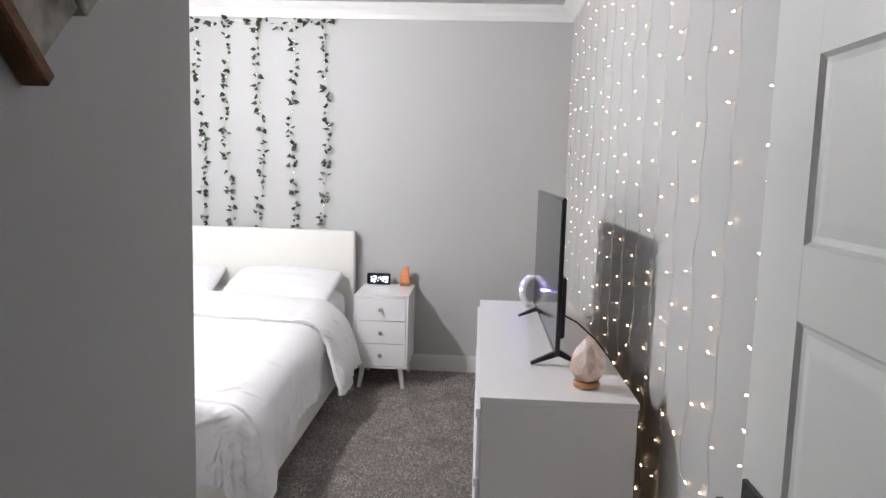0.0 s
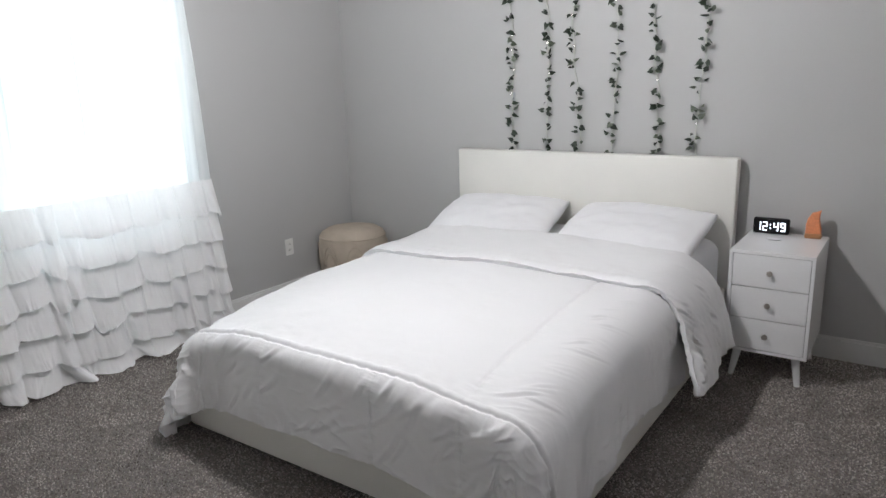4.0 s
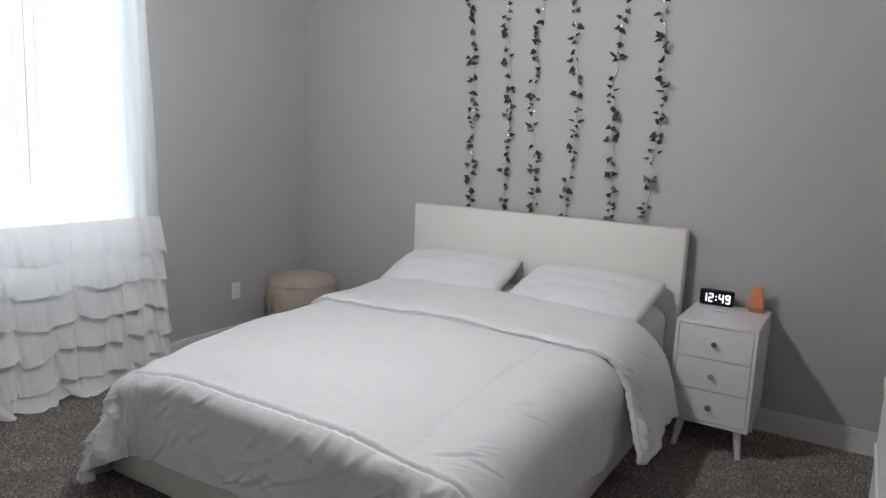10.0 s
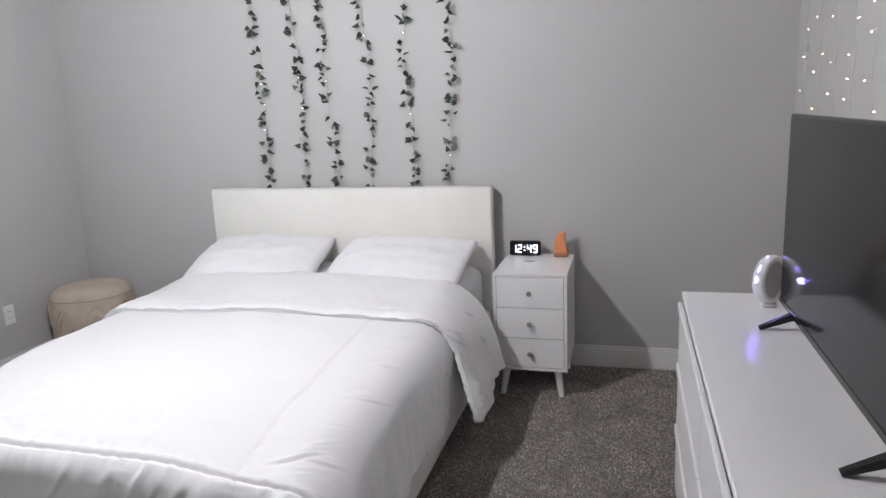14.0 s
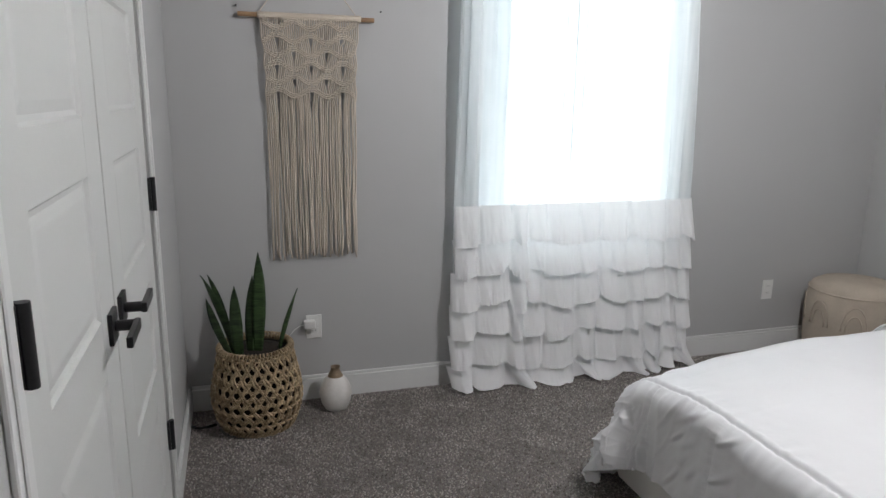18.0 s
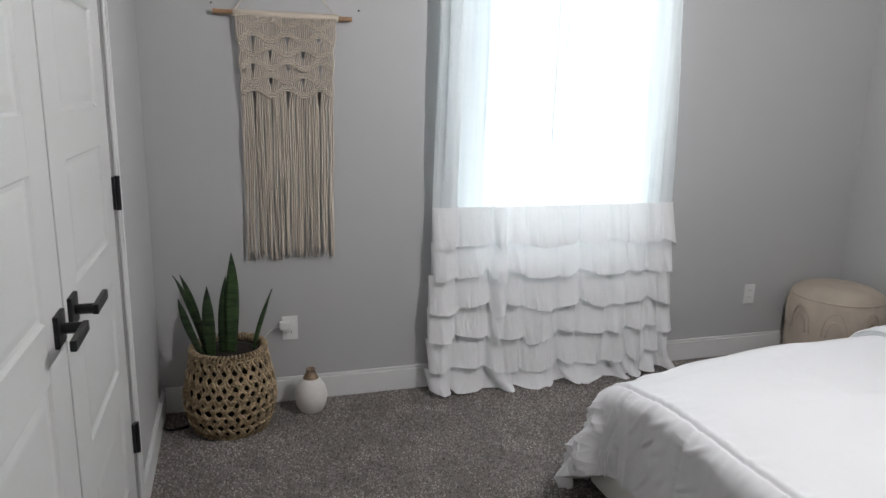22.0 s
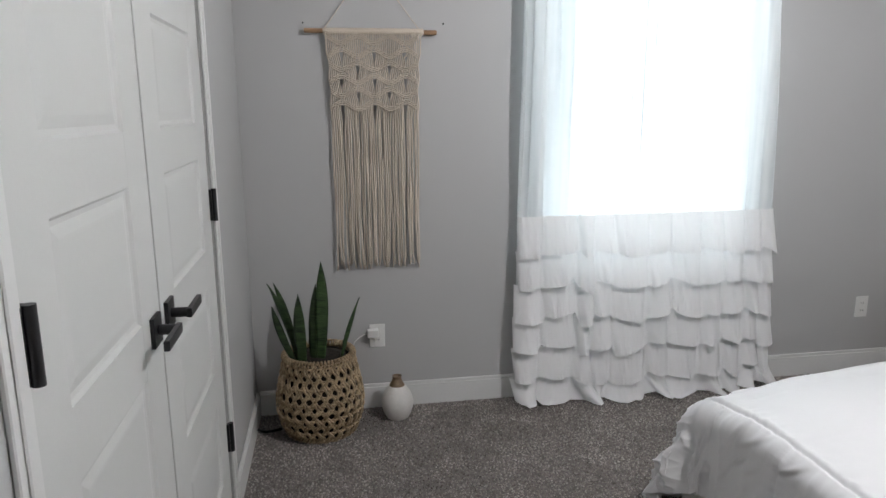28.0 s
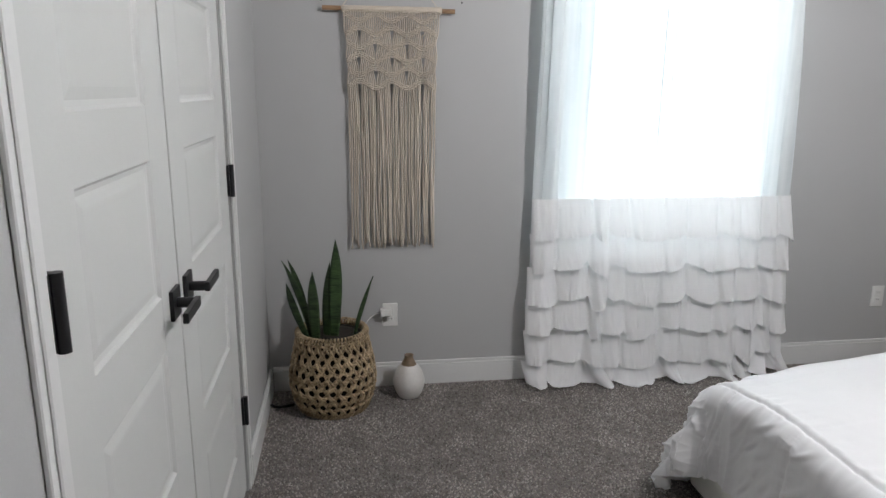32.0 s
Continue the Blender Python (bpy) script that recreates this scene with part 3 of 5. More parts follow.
part("piping", bm, LINEN, comforter, smooth=True)


def pillow(m, sx, sy, sz, seed):
    bm = bmesh.new()

    def f(side):
        def g(a, b):
            x, y = a * 2 - 1, b * 2 - 1
            edge = max(0.0, (1 - abs(x) ** 2.6)) * max(0.0, (1 - abs(y) ** 2.6))
            h = edge ** 0.50 * sz * (1 + 0.16 * fbm(x * 1.5, y * 1.5, seed)) + edge ** 0.3 * 0.008 * fbm(x * 4, y * 4, seed + side)
            sag = -0.035 * max(0, -y) * (1 - x * x * 0.5)
            return m @ Vector((x * sx * (1 - 0.07 * y * y * y * y - 0.03 * (1 - y * y) * abs(x)), y * sy, side * h + sag))
        return g
    sheet(bm, 44, 34, f(1)), sheet(bm, 44, 34, f(-1))
    bmesh.ops.remove_doubles(bm, verts=bm.verts, dist=0.0008)
    return bm


for x, turn, seed in ((-2.09, 3, 1.3), (-1.27, -4, 5.7)):
    tagged(part("pillow", pillow(pose(x, 4.485, 0.648, 17, 0, turn), 0.385, 0.285, 0.078, seed), SHEET, smooth=True), "plump pillow in a white pillowcase leaning on the headboard", "pillow", "pillows on the bed")

# ---- nightstand and what stands on it ----
NX0, NX1, NY0, NY1 = -0.748, -0.386, 4.388, 4.855
ns = empty("nightstand", (NX0 + NX1) / 2, 4.62, 0, "glossy white three-drawer nightstand on splayed legs", "nightstand")
for name, d in (("top", (NX0, NX1, NY0, NY1, 0.624, 0.640)), ("bottom", (NX0, NX1, NY0, NY1, 0.145, 0.160)),
                ("side", (NX0, NX0 + 0.015, NY0, NY1, 0.1602, 0.6238)), ("side", (NX1 - 0.015, NX1, NY0, NY1, 0.1602, 0.6238)),
                ("back", (NX0 + 0.0152, NX1 - 0.0152, NY1 - 0.01, NY1, 0.1602, 0.6238))):
    part(name, boxed(*d, bevel=0.0015), LACQUER, ns)
for k, z in enumerate((0.213, 0.381, 0.5415)):
    z0, z1 = (0.1625, 0.3145, 0.4685)[k], (0.3115, 0.4655, 0.6215)[k]
    dr = part("drawer", boxed(NX0 + 0.017, NX1 - 0.017, NY0 - 0.001, NY1 - 0.05, z0, z1, bevel=0.002), LACQUER, ns)
    part("knob", lathe(bmesh.new(), [(0, -0.002), (0.0065, -0.002), (0.0055, 0.010), (0.012, 0.015), (0.0135, 0.022), (0.010, 0.027), (0, 0.028)], pose(-0.567, NY0 - 0.002, (z0 + z1) / 2, 90), 18), NICKEL, dr, "round brushed nickel knob", sharp=40)
for x, sx in ((NX0 + 0.055, -1), (NX1 - 0.055, 1)):
    for y, sy in ((NY0 + 0.06, -1), (NY1 - 0.06, 1)):
        bm = bmesh.new()
        tube(bm, [(x + sx * 0.022, y + sy * 0.022, 0.0), (x, y, 0.1445)], 0.0205, 14, lambda t: 0.66 + 0.34 * t)
        part("leg", bm, LACQUER, ns, sharp=40)

clock = empty("alarm_clock", -0.645, 4.80, 0.64, "black mirrored digital alarm clock with white glowing digits", "alarm clock")
part("body", boxed(-0.731, -0.561, 4.790, 4.825, 0.6405, 0.722, bevel=0.012, seg=4), GLOSSBLACK, clock, sharp=40)
part("screen", boxed(-0.726, -0.566, 4.7872, 4.7896, 0.646, 0.7165, bevel=0.001), SCREEN, clock)
DIGIT = glow("white_led", (0.9, 0.95, 1.0), 2.2)
SEGMENTS = {"1": "bc", "2": "abged", "4": "fgbc", "9": "abcdfg"}
SEG_BOX = {"a": (-0.4, 0.4, 0.88, 1.0), "d": (-0.4, 0.4, 0.0, 0.12), "g": (-0.4, 0.4, 0.44, 0.56), "f": (-0.5, -0.28, 0.52, 0.96), "b": (0.28, 0.5, 0.52, 0.96), "e": (-0.5, -0.28, 0.04, 0.48), "c": (0.28, 0.5, 0.04, 0.48)}
DW, DH, DZ0 = 0.0235, 0.045, 0.6585
for at, ch in ((-0.704, "1"), (-0.673, "2"), (-0.622, "4"), (-0.590, "9")):
    bm = bmesh.new()
    for seg in SEGMENTS[ch]:
        x0, x1, z0, z1 = SEG_BOX[seg]
        box(bm, at + x0 * DW, at + x1 * DW, 4.7858, 4.7870, DZ0 + z0 * DH, DZ0 + z1 * DH)
    part("digit", bm, DIGIT, clock, "white glowing digit " + ch)
bm = bmesh.new()
for z in (0.3, 0.7):
    box(bm, -0.6505, -0.6445, 4.7858, 4.7870, DZ0 + z * DH - 0.003, DZ0 + z * DH + 0.003)
part("colon", bm, DIGIT, clock, "white glowing colon between the digits")


def crystal(centre, rx, ry, h, seed, cut=None, sub=3):
    """A rough salt crystal, pointed at the top."""
    bm = bmesh.new()
    bmesh.ops.create_icosphere(bm, subdivisions=sub, radius=1.0)
    rnd = random.Random(seed)
    planes = [(Vector((rnd.uniform(-1, 1), rnd.uniform(-1, 1), rnd.uniform(-0.4, 0.9))).normalized(), rnd.uniform(0.74, 0.95)) for _ in range(26)]
    for v in bm.verts:
        p = v.co.copy()
        for n, d in planes:
            over = p.dot(n) - d
            if over > 0:
                p -= n * over
        p *= 1 + 0.07 * noise.noise(p * 2.5 + Vector((seed, 0, 0))) + 0.03 * noise.noise(p * 8)
        t = (p.z + 1) / 2
        w = (1 - 0.56 * smoothstep(0.28, 1.05, t)) * (0.92 + 0.14 * smoothstep(0, 0.25, t))
        v.co = Vector((centre[0] + p.x * rx * w, centre[1] + p.y * ry * w, centre[2] + t * h))
    return bm


SALT = mat("pink_salt", (0.74, 0.52, 0.42), 0.5, vary=0.12, scale=11, fine=120, bump=0.6, bump_scale=50, second=(0.82, 0.70, 0.63), subsurface=0.2)
SALTORANGE = mat("orange_salt", (0.78, 0.30, 0.14), 0.55, vary=0.15, scale=20, fine=140, bump=0.4, bump_scale=90, subsurface=0.3)
WOODBASE = mat("varnished_wood_base", (0.42, 0.20, 0.09), 0.45, vary=0.25, scale=10, fine=90, stretch=(1, 6, 6), bump=0.1)
moon = empty("moon_salt_lamp", -0.452, 4.79, 0.64, "small orange moon-shaped salt lamp on a wooden base", "salt lamp")
bm = bmesh.new()
prof = [(x * 0.62 - 0.001, z + 0.058) for x, z in ([(0.045, 0.066)] + [(-0.02, 0.052), (-0.044, 0.026), (-0.056, -0.005), (-0.056, -0.048), (0.056, -0.048), (0.052, -0.02), (0.043, 0.0), (0.038, 0.02), (0.037, 0.045)])]
loops = []
for dy, k in ((-0.021, 0.9), (-0.012, 1.0), (0.012, 1.0), (0.021, 0.9)):
    loops.append([bm.verts.new((-0.452 + x * k, 4.79 + dy, 0.655 + z * (0.99 if k < 1 else 1))) for x, z in prof])
for a, b in zip(loops, loops[1:]):
    for k in range(len(prof)):
        bm.faces.new((a[k], a[(k + 1) % len(prof)], b[(k + 1) % len(prof)], b[k]))
bm.faces.new(loops[0][::-1]), bm.faces.new(loops[-1])
part("crystal", bm, SALTORANGE, moon, "rough orange salt crescent")
part("base", boxed(-0.489, -0.415, 4.766, 4.814, 0.6405, 0.664, bevel=0.006, seg=2), WOODBASE, moon, "brown wooden base")

# shallow white oval added for an unidentified pale spot before the clock
PALEGLOSS = mat("thin_white_gloss", (0.80, 0.80, 0.83), 0.2, vary=0.02)
oval_bm = lathe(bmesh.new(), [(0, 0.0005), (0.022, 0.0005), (0.034, 0.005), (0.0355, 0.0065), (0.033, 0.0058), (0.021, 0.0022), (0, 0.002)], Matrix(), 28)
oval_bm.transform(pose(-0.605, 4.665, 0.64) @ Matrix.Diagonal((1.15, 0.7, 1.0, 1.0)))
tagged(part("pale_oval", oval_bm, PALEGLOSS, smooth=True), "small shallow white oval added on the nightstand before the clock", "dish")

# ---- dresser ----
DX0, DX1, DY0, DY1 = 0.078, 0.566, 2.03, 3.632
dresser = empty("dresser", 0.32, 2.83, 0, "long white six-drawer dresser against the fairy-light wall", "dresser")
part("top", boxed(DX0, DX1, DY0, DY1, 0.760, 0.780, bevel=0.0015), MELAMINE, dresser)
for y in (DY0, DY1 - 0.018):
    part("side", boxed(DX0 + 0.008, DX1 - 0.004, y + 0.0005, y + 0.0175, 0.0, 0.7595, bevel=0.001), MELAMINE, dresser)
part("divider", boxed(DX0 + 0.03, DX1 - 0.006, 2.822, 2.84, 0.045, 0.7595), MELAMINE, dresser)
part("plinth", boxed(DX0 + 0.012, DX0 + 0.028, DY0 + 0.019, DY1 - 0.019, 0.0, 0.045), MELAMINE, dresser)
part("back_panel", boxed(DX1 - 0.0035, DX1 - 0.0005, DY0 + 0.001, DY1 - 0.001, 0.03, 0.759), DARKGAP, dresser, "raw brown hardboard back")
for col, (y0, y1) in enumerate(((DY0 + 0.002, 2.829), (2.833, DY1 - 0.002))):
    for z0, z1 in ((0.050, 0.281), (0.286, 0.517), (0.522, 0.742)):
        d = part("drawer", boxed(DX0 - 0.006, DX0 + 0.006, y0, y1, z0, z1 - 0.030, bevel=0.001), MELAMINE, dresser)
        bm = bmesh.new()
        box(bm, DX0 - 0.012, DX0 + 0.004, y0, y1, z1 - 0.0298, z1, 0.002)
        part("grip", bm, MELAMINE, d)
        part("drawer_box", boxed(DX0 + 0.0305, DX1 - 0.03, y0 + 0.03, y1 - 0.03, z0 + 0.03, z1 - 0.04), MELAMINE, d)

# ---- television ----
tv = empty("television", 0.36, 2.88, 0.78, "black flat-screen television switched off, on the dresser", "television")
TY0, TY1, TZ0, TZ1 = 2.378, 3.390, 0.822, 1.386
bm = bmesh.new()
box(bm, 0.346, 0.360, TY0, TY1, TZ0, TZ1, 0.003, 2)
part("casing", bm, GLOSSBLACK, tv)
part("screen", boxed(0.3435, 0.3458, TY0 + 0.009, TY1 - 0.009, TZ0 + 0.020, TZ1 - 0.009, bevel=0.0005), SCREEN, tv, "dark glossy screen")
part("bezel", boxed(0.3425, 0.3457, TY0 + 0.001, TY1 - 0.001, TZ0 + 0.001, TZ0 + 0.0185, bevel=0.0008), GLOSSBLACK, tv)
bm = bmesh.new()
box(bm, 0.3602, 0.388, TY0 + 0.10, TY1 - 0.10, TZ0 + 0.04, TZ0 + 0.27, 0.010, 3)
part("back_cover", bm, BLACK, tv)
for y in (2.425, 3.240):
    bm = bmesh.new()
    for xe in (0.262, 0.445):
        a, b = Vector((0.362, y, TZ0 + 0.004)), Vector((xe, y - 0.006, 0.7845))
        way = (b - a).normalized()
        up = Vector((0, 1, 0)).cross(way).normalized()
        q = []
        for p, h, t in ((a, 0.011, 0.011), (b, 0.0045, 0.008)):
            q.append([bm.verts.new(p + up * h * su + Vector((0, t * sy, 0))) for su, sy in ((-1, -1), (1, -1), (1, 1), (-1, 1))])
        for k in range(4):
            bm.faces.new((q[0][k], q[0][(k + 1) % 4], q[1][(k + 1) % 4], q[1][k]))
        bm.faces.new(q[0][::-1]), bm.faces.new(q[1])
    part("leg", bm, BLACK, tv)
cord = bmesh.new()
tube(cord, [(0.386, 2.62, 0.93), (0.45, 2.60, 0.90), (0.52, 2.58, 0.84), (0.575, 2.56, 0.77), (0.59, 2.55, 0.6), (0.60, 2.54, 0.3), (0.605, 2.52, 0.006)], 0.0035, 8)
tagged(part("power_cord", cord, GLOSSBLACK, smooth=True), "black power cord hanging behind the dresser", "cord")

# ---- crescent mood lamp ----
WHITEPLASTIC = mat("white_plastic", (0.80, 0.80, 0.81), 0.32, vary=0.02)
GREYCLOTH = mat("grey_speaker_cloth", (0.42, 0.41, 0.43), 0.8, vary=0.15, fine=500, bump=0.3)
VIOLET = glow("violet_light", (0.20, 0.14, 1.0), 150.0)
VWHITE = glow("pale_violet_light", (0.26, 0.18, 1.0), 7.0)
RM = pose(0.332, 3.480, 0.869, 90, 0, 50) @ Matrix.Scale(1.07, 4)
ring = empty("mood_lamp", 0.338, 3.475, 0.78, "round white crescent mood lamp glowing blue-violet", "mood lamp")
part("shell", lathe(bmesh.new(), [(0.056, -0.016), (0.066, -0.018), (0.071, -0.013), (0.0725, 0.0), (0.071, 0.013), (0.066, 0.018), (0.056, 0.016), (0.054, 0.0), (0.056, -0.016)], RM, 48), WHITEPLASTIC, ring, sharp=60)
part("disc", lathe(bmesh.new(), [(0, -0.006), (0.0555, -0.006), (0.0555, 0.010), (0, 0.010)], RM, 40), GREYCLOTH, ring, "grey cloth centre")
for a0, a1, material in ((132, 156, VWHITE), (98, 112, VWHITE), (20, 34, VWHITE), (164, 180, VIOLET)):
    bm = bmesh.new()
    tube(bm, [RM @ Vector((0.0690 * math.cos(radians(a)), 0.0690 * math.sin(radians(a)), -0.002)) for a in np.linspace(a0, a1, 8)], 0.0056, 8, lambda t: 0.5 + 0.5 * math.sin(math.pi * t))
    part("light_patch", bm, material, ring, "glowing light patch", smooth=True)
part("foot", boxed(0.308, 0.352, 3.457, 3.493, 0.7805, 0.793, bevel=0.005, seg=2), WHITEPLASTIC, ring)

# ---- large salt lamp on the dresser ----
salt = empty("salt_lamp", 0.427, 2.182, 0.78, "rough pink Himalayan salt lamp on a round wooden base", "salt lamp")
part("crystal", crystal((0.427, 2.182, 0.795), 0.064, 0.060, 0.157, 4, sub=4), SALT, salt, "pale pink salt crystal")
part("base", lathe(bmesh.new(), [(0, 0.0005), (0.040, 0.0005), (0.043, 0.004), (0.043, 0.016), (0.040, 0.020), (0, 0.020)], pose(0.427, 2.182, 0.78), 28), WOODBASE, salt, "varnished wooden base", sharp=40)

# ---- fairy lights on the east wall ----
WIRE = mat("clear_wire", (0.45, 0.445, 0.44), 0.25, vary=0.05)
FAIRY = glow("warm_led", (1.0, 0.68, 0.42), 10.0)
rnd = random.Random(11)
bulb_mesh = mesh_of("bulb", lathe(bmesh.new(), [(0, -0.009), (0.0015, -0.006), (0.0019, 0.0), (0.0017, 0.005), (0, 0.009)], Matrix(), 8), FAIRY, True)
STRANDS = [1.22, 1.40, 1.66, 1.88, 2.10, 2.33, 2.58, 2.82, 3.05, 3.28, 3.50, 3.74, 3.97, 4.20, 4.44, 4.68]
for n, y in enumerate(STRANDS):
    st = empty("fairy_light_strand", 0.648, y, 2.49, "clear-wired strand of warm white fairy lights hanging on the wall", "fairy lights", "fairy light strands")
    bm = bmesh.new()
    ph = rnd.uniform(0, 6)
    low = 0.16 if y > 1.95 else 0.3
    line = [(0.652 - 0.004 * math.sin(k * 0.9 + ph), y + 0.006 * math.sin(k * 0.35 + ph) + 0.003 * math.sin(k * 1.3 + ph), 2.50 - k * (2.50 - low) / 60) for k in range(61)]
    tube(bm, line, 0.00045, 4)
    tube(bm, [(p[0] + 0.003, p[1] + 0.004 * math.sin(k * 0.8), p[2]) for k, p in enumerate(line)], 0.00035, 4)
    z = 2.46 - rnd.uniform(0, 0.10)
    spots = []
    while z > low + 0.05:
        k = int((2.50 - z) / (2.50 - low) * 60)
        p = Vector(line[min(60, k)])
        side = rnd.choice((1, 1, 1, -1))
        tip = p + Vector((-0.004, side * rnd.uniform(0.030, 0.055), rnd.uniform(-0.012, 0.008)))
        tube(bm, [p, tip], 0.0011, 4)
        spots.append((tip, side))
        z -= rnd.uniform(0.065, 0.165)
    part("wire", bm, WIRE, st)
    for tip, side in spots:
        b = part("bulb", bulb_mesh, FAIRY, st, "warm glowing bulb" if tip is spots[0][0] else "")
        b.matrix_basis = Matrix.Translation(tip + Vector((0, side * 0.008, 0))) @ pose(0, 0, 0, 90 + rnd.uniform(-25, 25), 0, 0)

# ---- ivy garlands behind the bed ----
STEM = mat("garland_stem", (0.55, 0.57, 0.52), 0.5, vary=0.1)
LEAF = mat("ivy_leaf", (0.020, 0.032, 0.021), 0.5, vary=0.4, scale=18, fine=120, second=(0.042, 0.062, 0.040), rand=0.5)
LEAFPALE = mat("ivy_leaf_pale", (0.06, 0.085, 0.05), 0.4, vary=0.3, scale=18, fine=120, second=(0.22, 0.25, 0.20), rand=0.3)
TINY = glow("tiny_white_led", (1.0, 0.93, 0.82), 10.0)


def leaf_mesh(name, material, bend):
    """An ivy leaf 5 cm long, with its stalk at the origin and its tip along y."""
    half = [(0.0, 0.0), (0.012, -0.006), (0.0195, 0.002), (0.020, 0.013), (0.0155, 0.025), (0.007, 0.037), (0.0, 0.050)]
    bm = bmesh.new()
    mid = [bm.verts.new((0, y, 0.006 * math.sin(y / 0.049 * 3) + bend * y * y * 40)) for y in (0.0, 0.012, 0.024, 0.036, 0.049)]
    for s in (-1, 1):
        rim = [bm.verts.new((s * x, y, -0.003 - abs(x) * 0.25 + bend * y * y * 40)) for x, y in half[1:-1]]
        chain = [mid[0]] + rim + [mid[-1]]
        bm.faces.new((mid[0], rim[0], rim[1], mid[1]))
        bm.faces.new((mid[1], rim[1], rim[2], mid[2]))
        bm.faces.new((mid[2], rim[2], rim[3], mid[3]))
        bm.faces.new((mid[3], rim[3], rim[4], mid[4]))
    return mesh_of(name, bm, material, True)


leaf_meshes = [leaf_mesh("leaf", LEAF, 0.1), leaf_mesh("leaf", LEAF, -0.15), leaf_mesh("leaf", LEAF, 0.2), leaf_mesh("leaf", LEAF, 0.0), leaf_mesh("leaf", LEAFPALE, 0.1)]
led_mesh = mesh_of("tiny_light", lathe(bmesh.new(), [(0, -0.003), (0.0028, 0), (0, 0.003)], Matrix(), 6), TINY, True)
rnd = random.Random(5)


def garland(label, line, count, group):
    g = empty("ivy_garland", *line[0], label, "ivy garland", group)
    bm = bmesh.new()
    tube(bm, line, 0.0020, 5)
    tube(bm, [(x + 0.006 * math.sin(k * 0.7), y - 0.003, z + 0.004 * math.cos(k)) for k, (x, y, z) in enumerate(line)], 0.0012, 4)
    part("stem", bm, STEM, g)
    done = 0
    while done < count:
        at = min(len(line) - 1.01, (done + rnd.uniform(-1.2, 2.2) + 0.6) / count * (len(line) - 1))
        k = int(at)
        p = Vector(line[k]).lerp(Vector(line[k + 1]), at - k)
        for _ in range(rnd.choice((1, 1, 2))):
            ob = part("leaf", rnd.choice(leaf_meshes), LEAF, g)
            size = rnd.uniform(0.50, 0.88)
            out = rnd.choice((-1, 1)) * radians(rnd.uniform(35, 150))
            turn = Matrix.Rotation(out, 4, "Y") @ Matrix.Rotation(radians(rnd.uniform(-60, 35)), 4, "X")
            face = Matrix.Rotation(radians(90), 4, "X") @ Matrix.Rotation(rnd.uniform(-1.35, 1.35), 4, "Y")
            stalk = rnd.uniform(0.002, 0.020)
            off = Vector((math.sin(out) * stalk, -0.010 - rnd.uniform(0, 0.022), math.cos(out) * stalk))
            ob.matrix_basis = Matrix.Translation(p + off) @ turn @ face @ Matrix.Scale(size, 4)
            done += 1
    for _ in range(5):
        k = rnd.randrange(2, len(line) - 2)
        ob = part("tiny_light", led_mesh, TINY, g)
        ob.matrix_basis = Matrix.Translation(Vector(line[k]) + Vector((0, -0.008, 0)))


LEAN = (0.08, 0.055, 0.035, 0.025, 0.015, 0.005)
for n, x in enumerate((-2.180, -1.940, -1.757, -1.522, -1.285, -1.048)):
    ph = rnd.uniform(0, 6)
    line = [(x + LEAN[n] * (k / 50 - 0.66) + 0.016 * math.sin(k * 0.16 + ph) + 0.006 * math.sin(k * 0.7 + ph), N - 0.014 - 0.004 * math.sin(k * 0.5), 2.455 - k * 1.44 / 50) for k in range(51)]
    garland("artificial ivy garland with green leaves hanging on the wall", line, 60, "ivy garlands")
garland("artificial ivy garland strung along the top of the wall", [(-2.245 + k * 1.26 / 50, N - 0.016, 2.470 + 0.012 * math.sin(k * 0.33) - 0.02 * math.sin(k / 50 * math.pi * 5) ** 2) for k in range(51)], 48, "ivy garlands")

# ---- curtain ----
SHEER = cloth("sheer_curtain", (0.965, 0.98, 0.985), 0.05, 0.45, pleat_shade=0.14)
RUFFLE = cloth("ruffle_fabric", (0.98, 0.98, 0.985), 0.0, 0.19)
UY0, UY1 = 2.285, 3.605
FOLDS = [2.285, 2.412, 2.585, 2.665, 2.765, 2.94, 3.06, 3.225, 3.33, 3.45, 3.53, 3.605]
STAND = [0.016, 0.000, 0.018, 0.004, 0.010, 0.020, 0.006, 0.022, 0.008, 0.014, 0.004]


def fold_at(y):
    """The fold that y lies in: its number, and how far across it (0 to 1)."""
    for n, (a, b) in enumerate(zip(FOLDS, FOLDS[1:])):
        if y <= b:
            return n, max(0.0, (y - a) / (b - a))
    return len(FOLDS) - 2, 1.0


def fold_x(y):
    """How far the curtain's large folds stand off the wall at y."""
    n, t = fold_at(y)
    return STAND[n] + 0.050 * max(0.0, math.sin(math.pi * t)) ** 0.42


curtain = empty("curtain", W + 0.08, 2.95, 0.0, "white sheer curtain with six tiers of ruffles, pooling on the carpet", "curtain")
# the panel's side edges are turned back behind it
TURN0, TURN1 = 2.585, 3.395
RUN0, RUN1 = TURN0 - UY0, UY1 - TURN1
LENGTH = RUN0 + (UY1 - UY0) + RUN1
bm = bmesh.new()


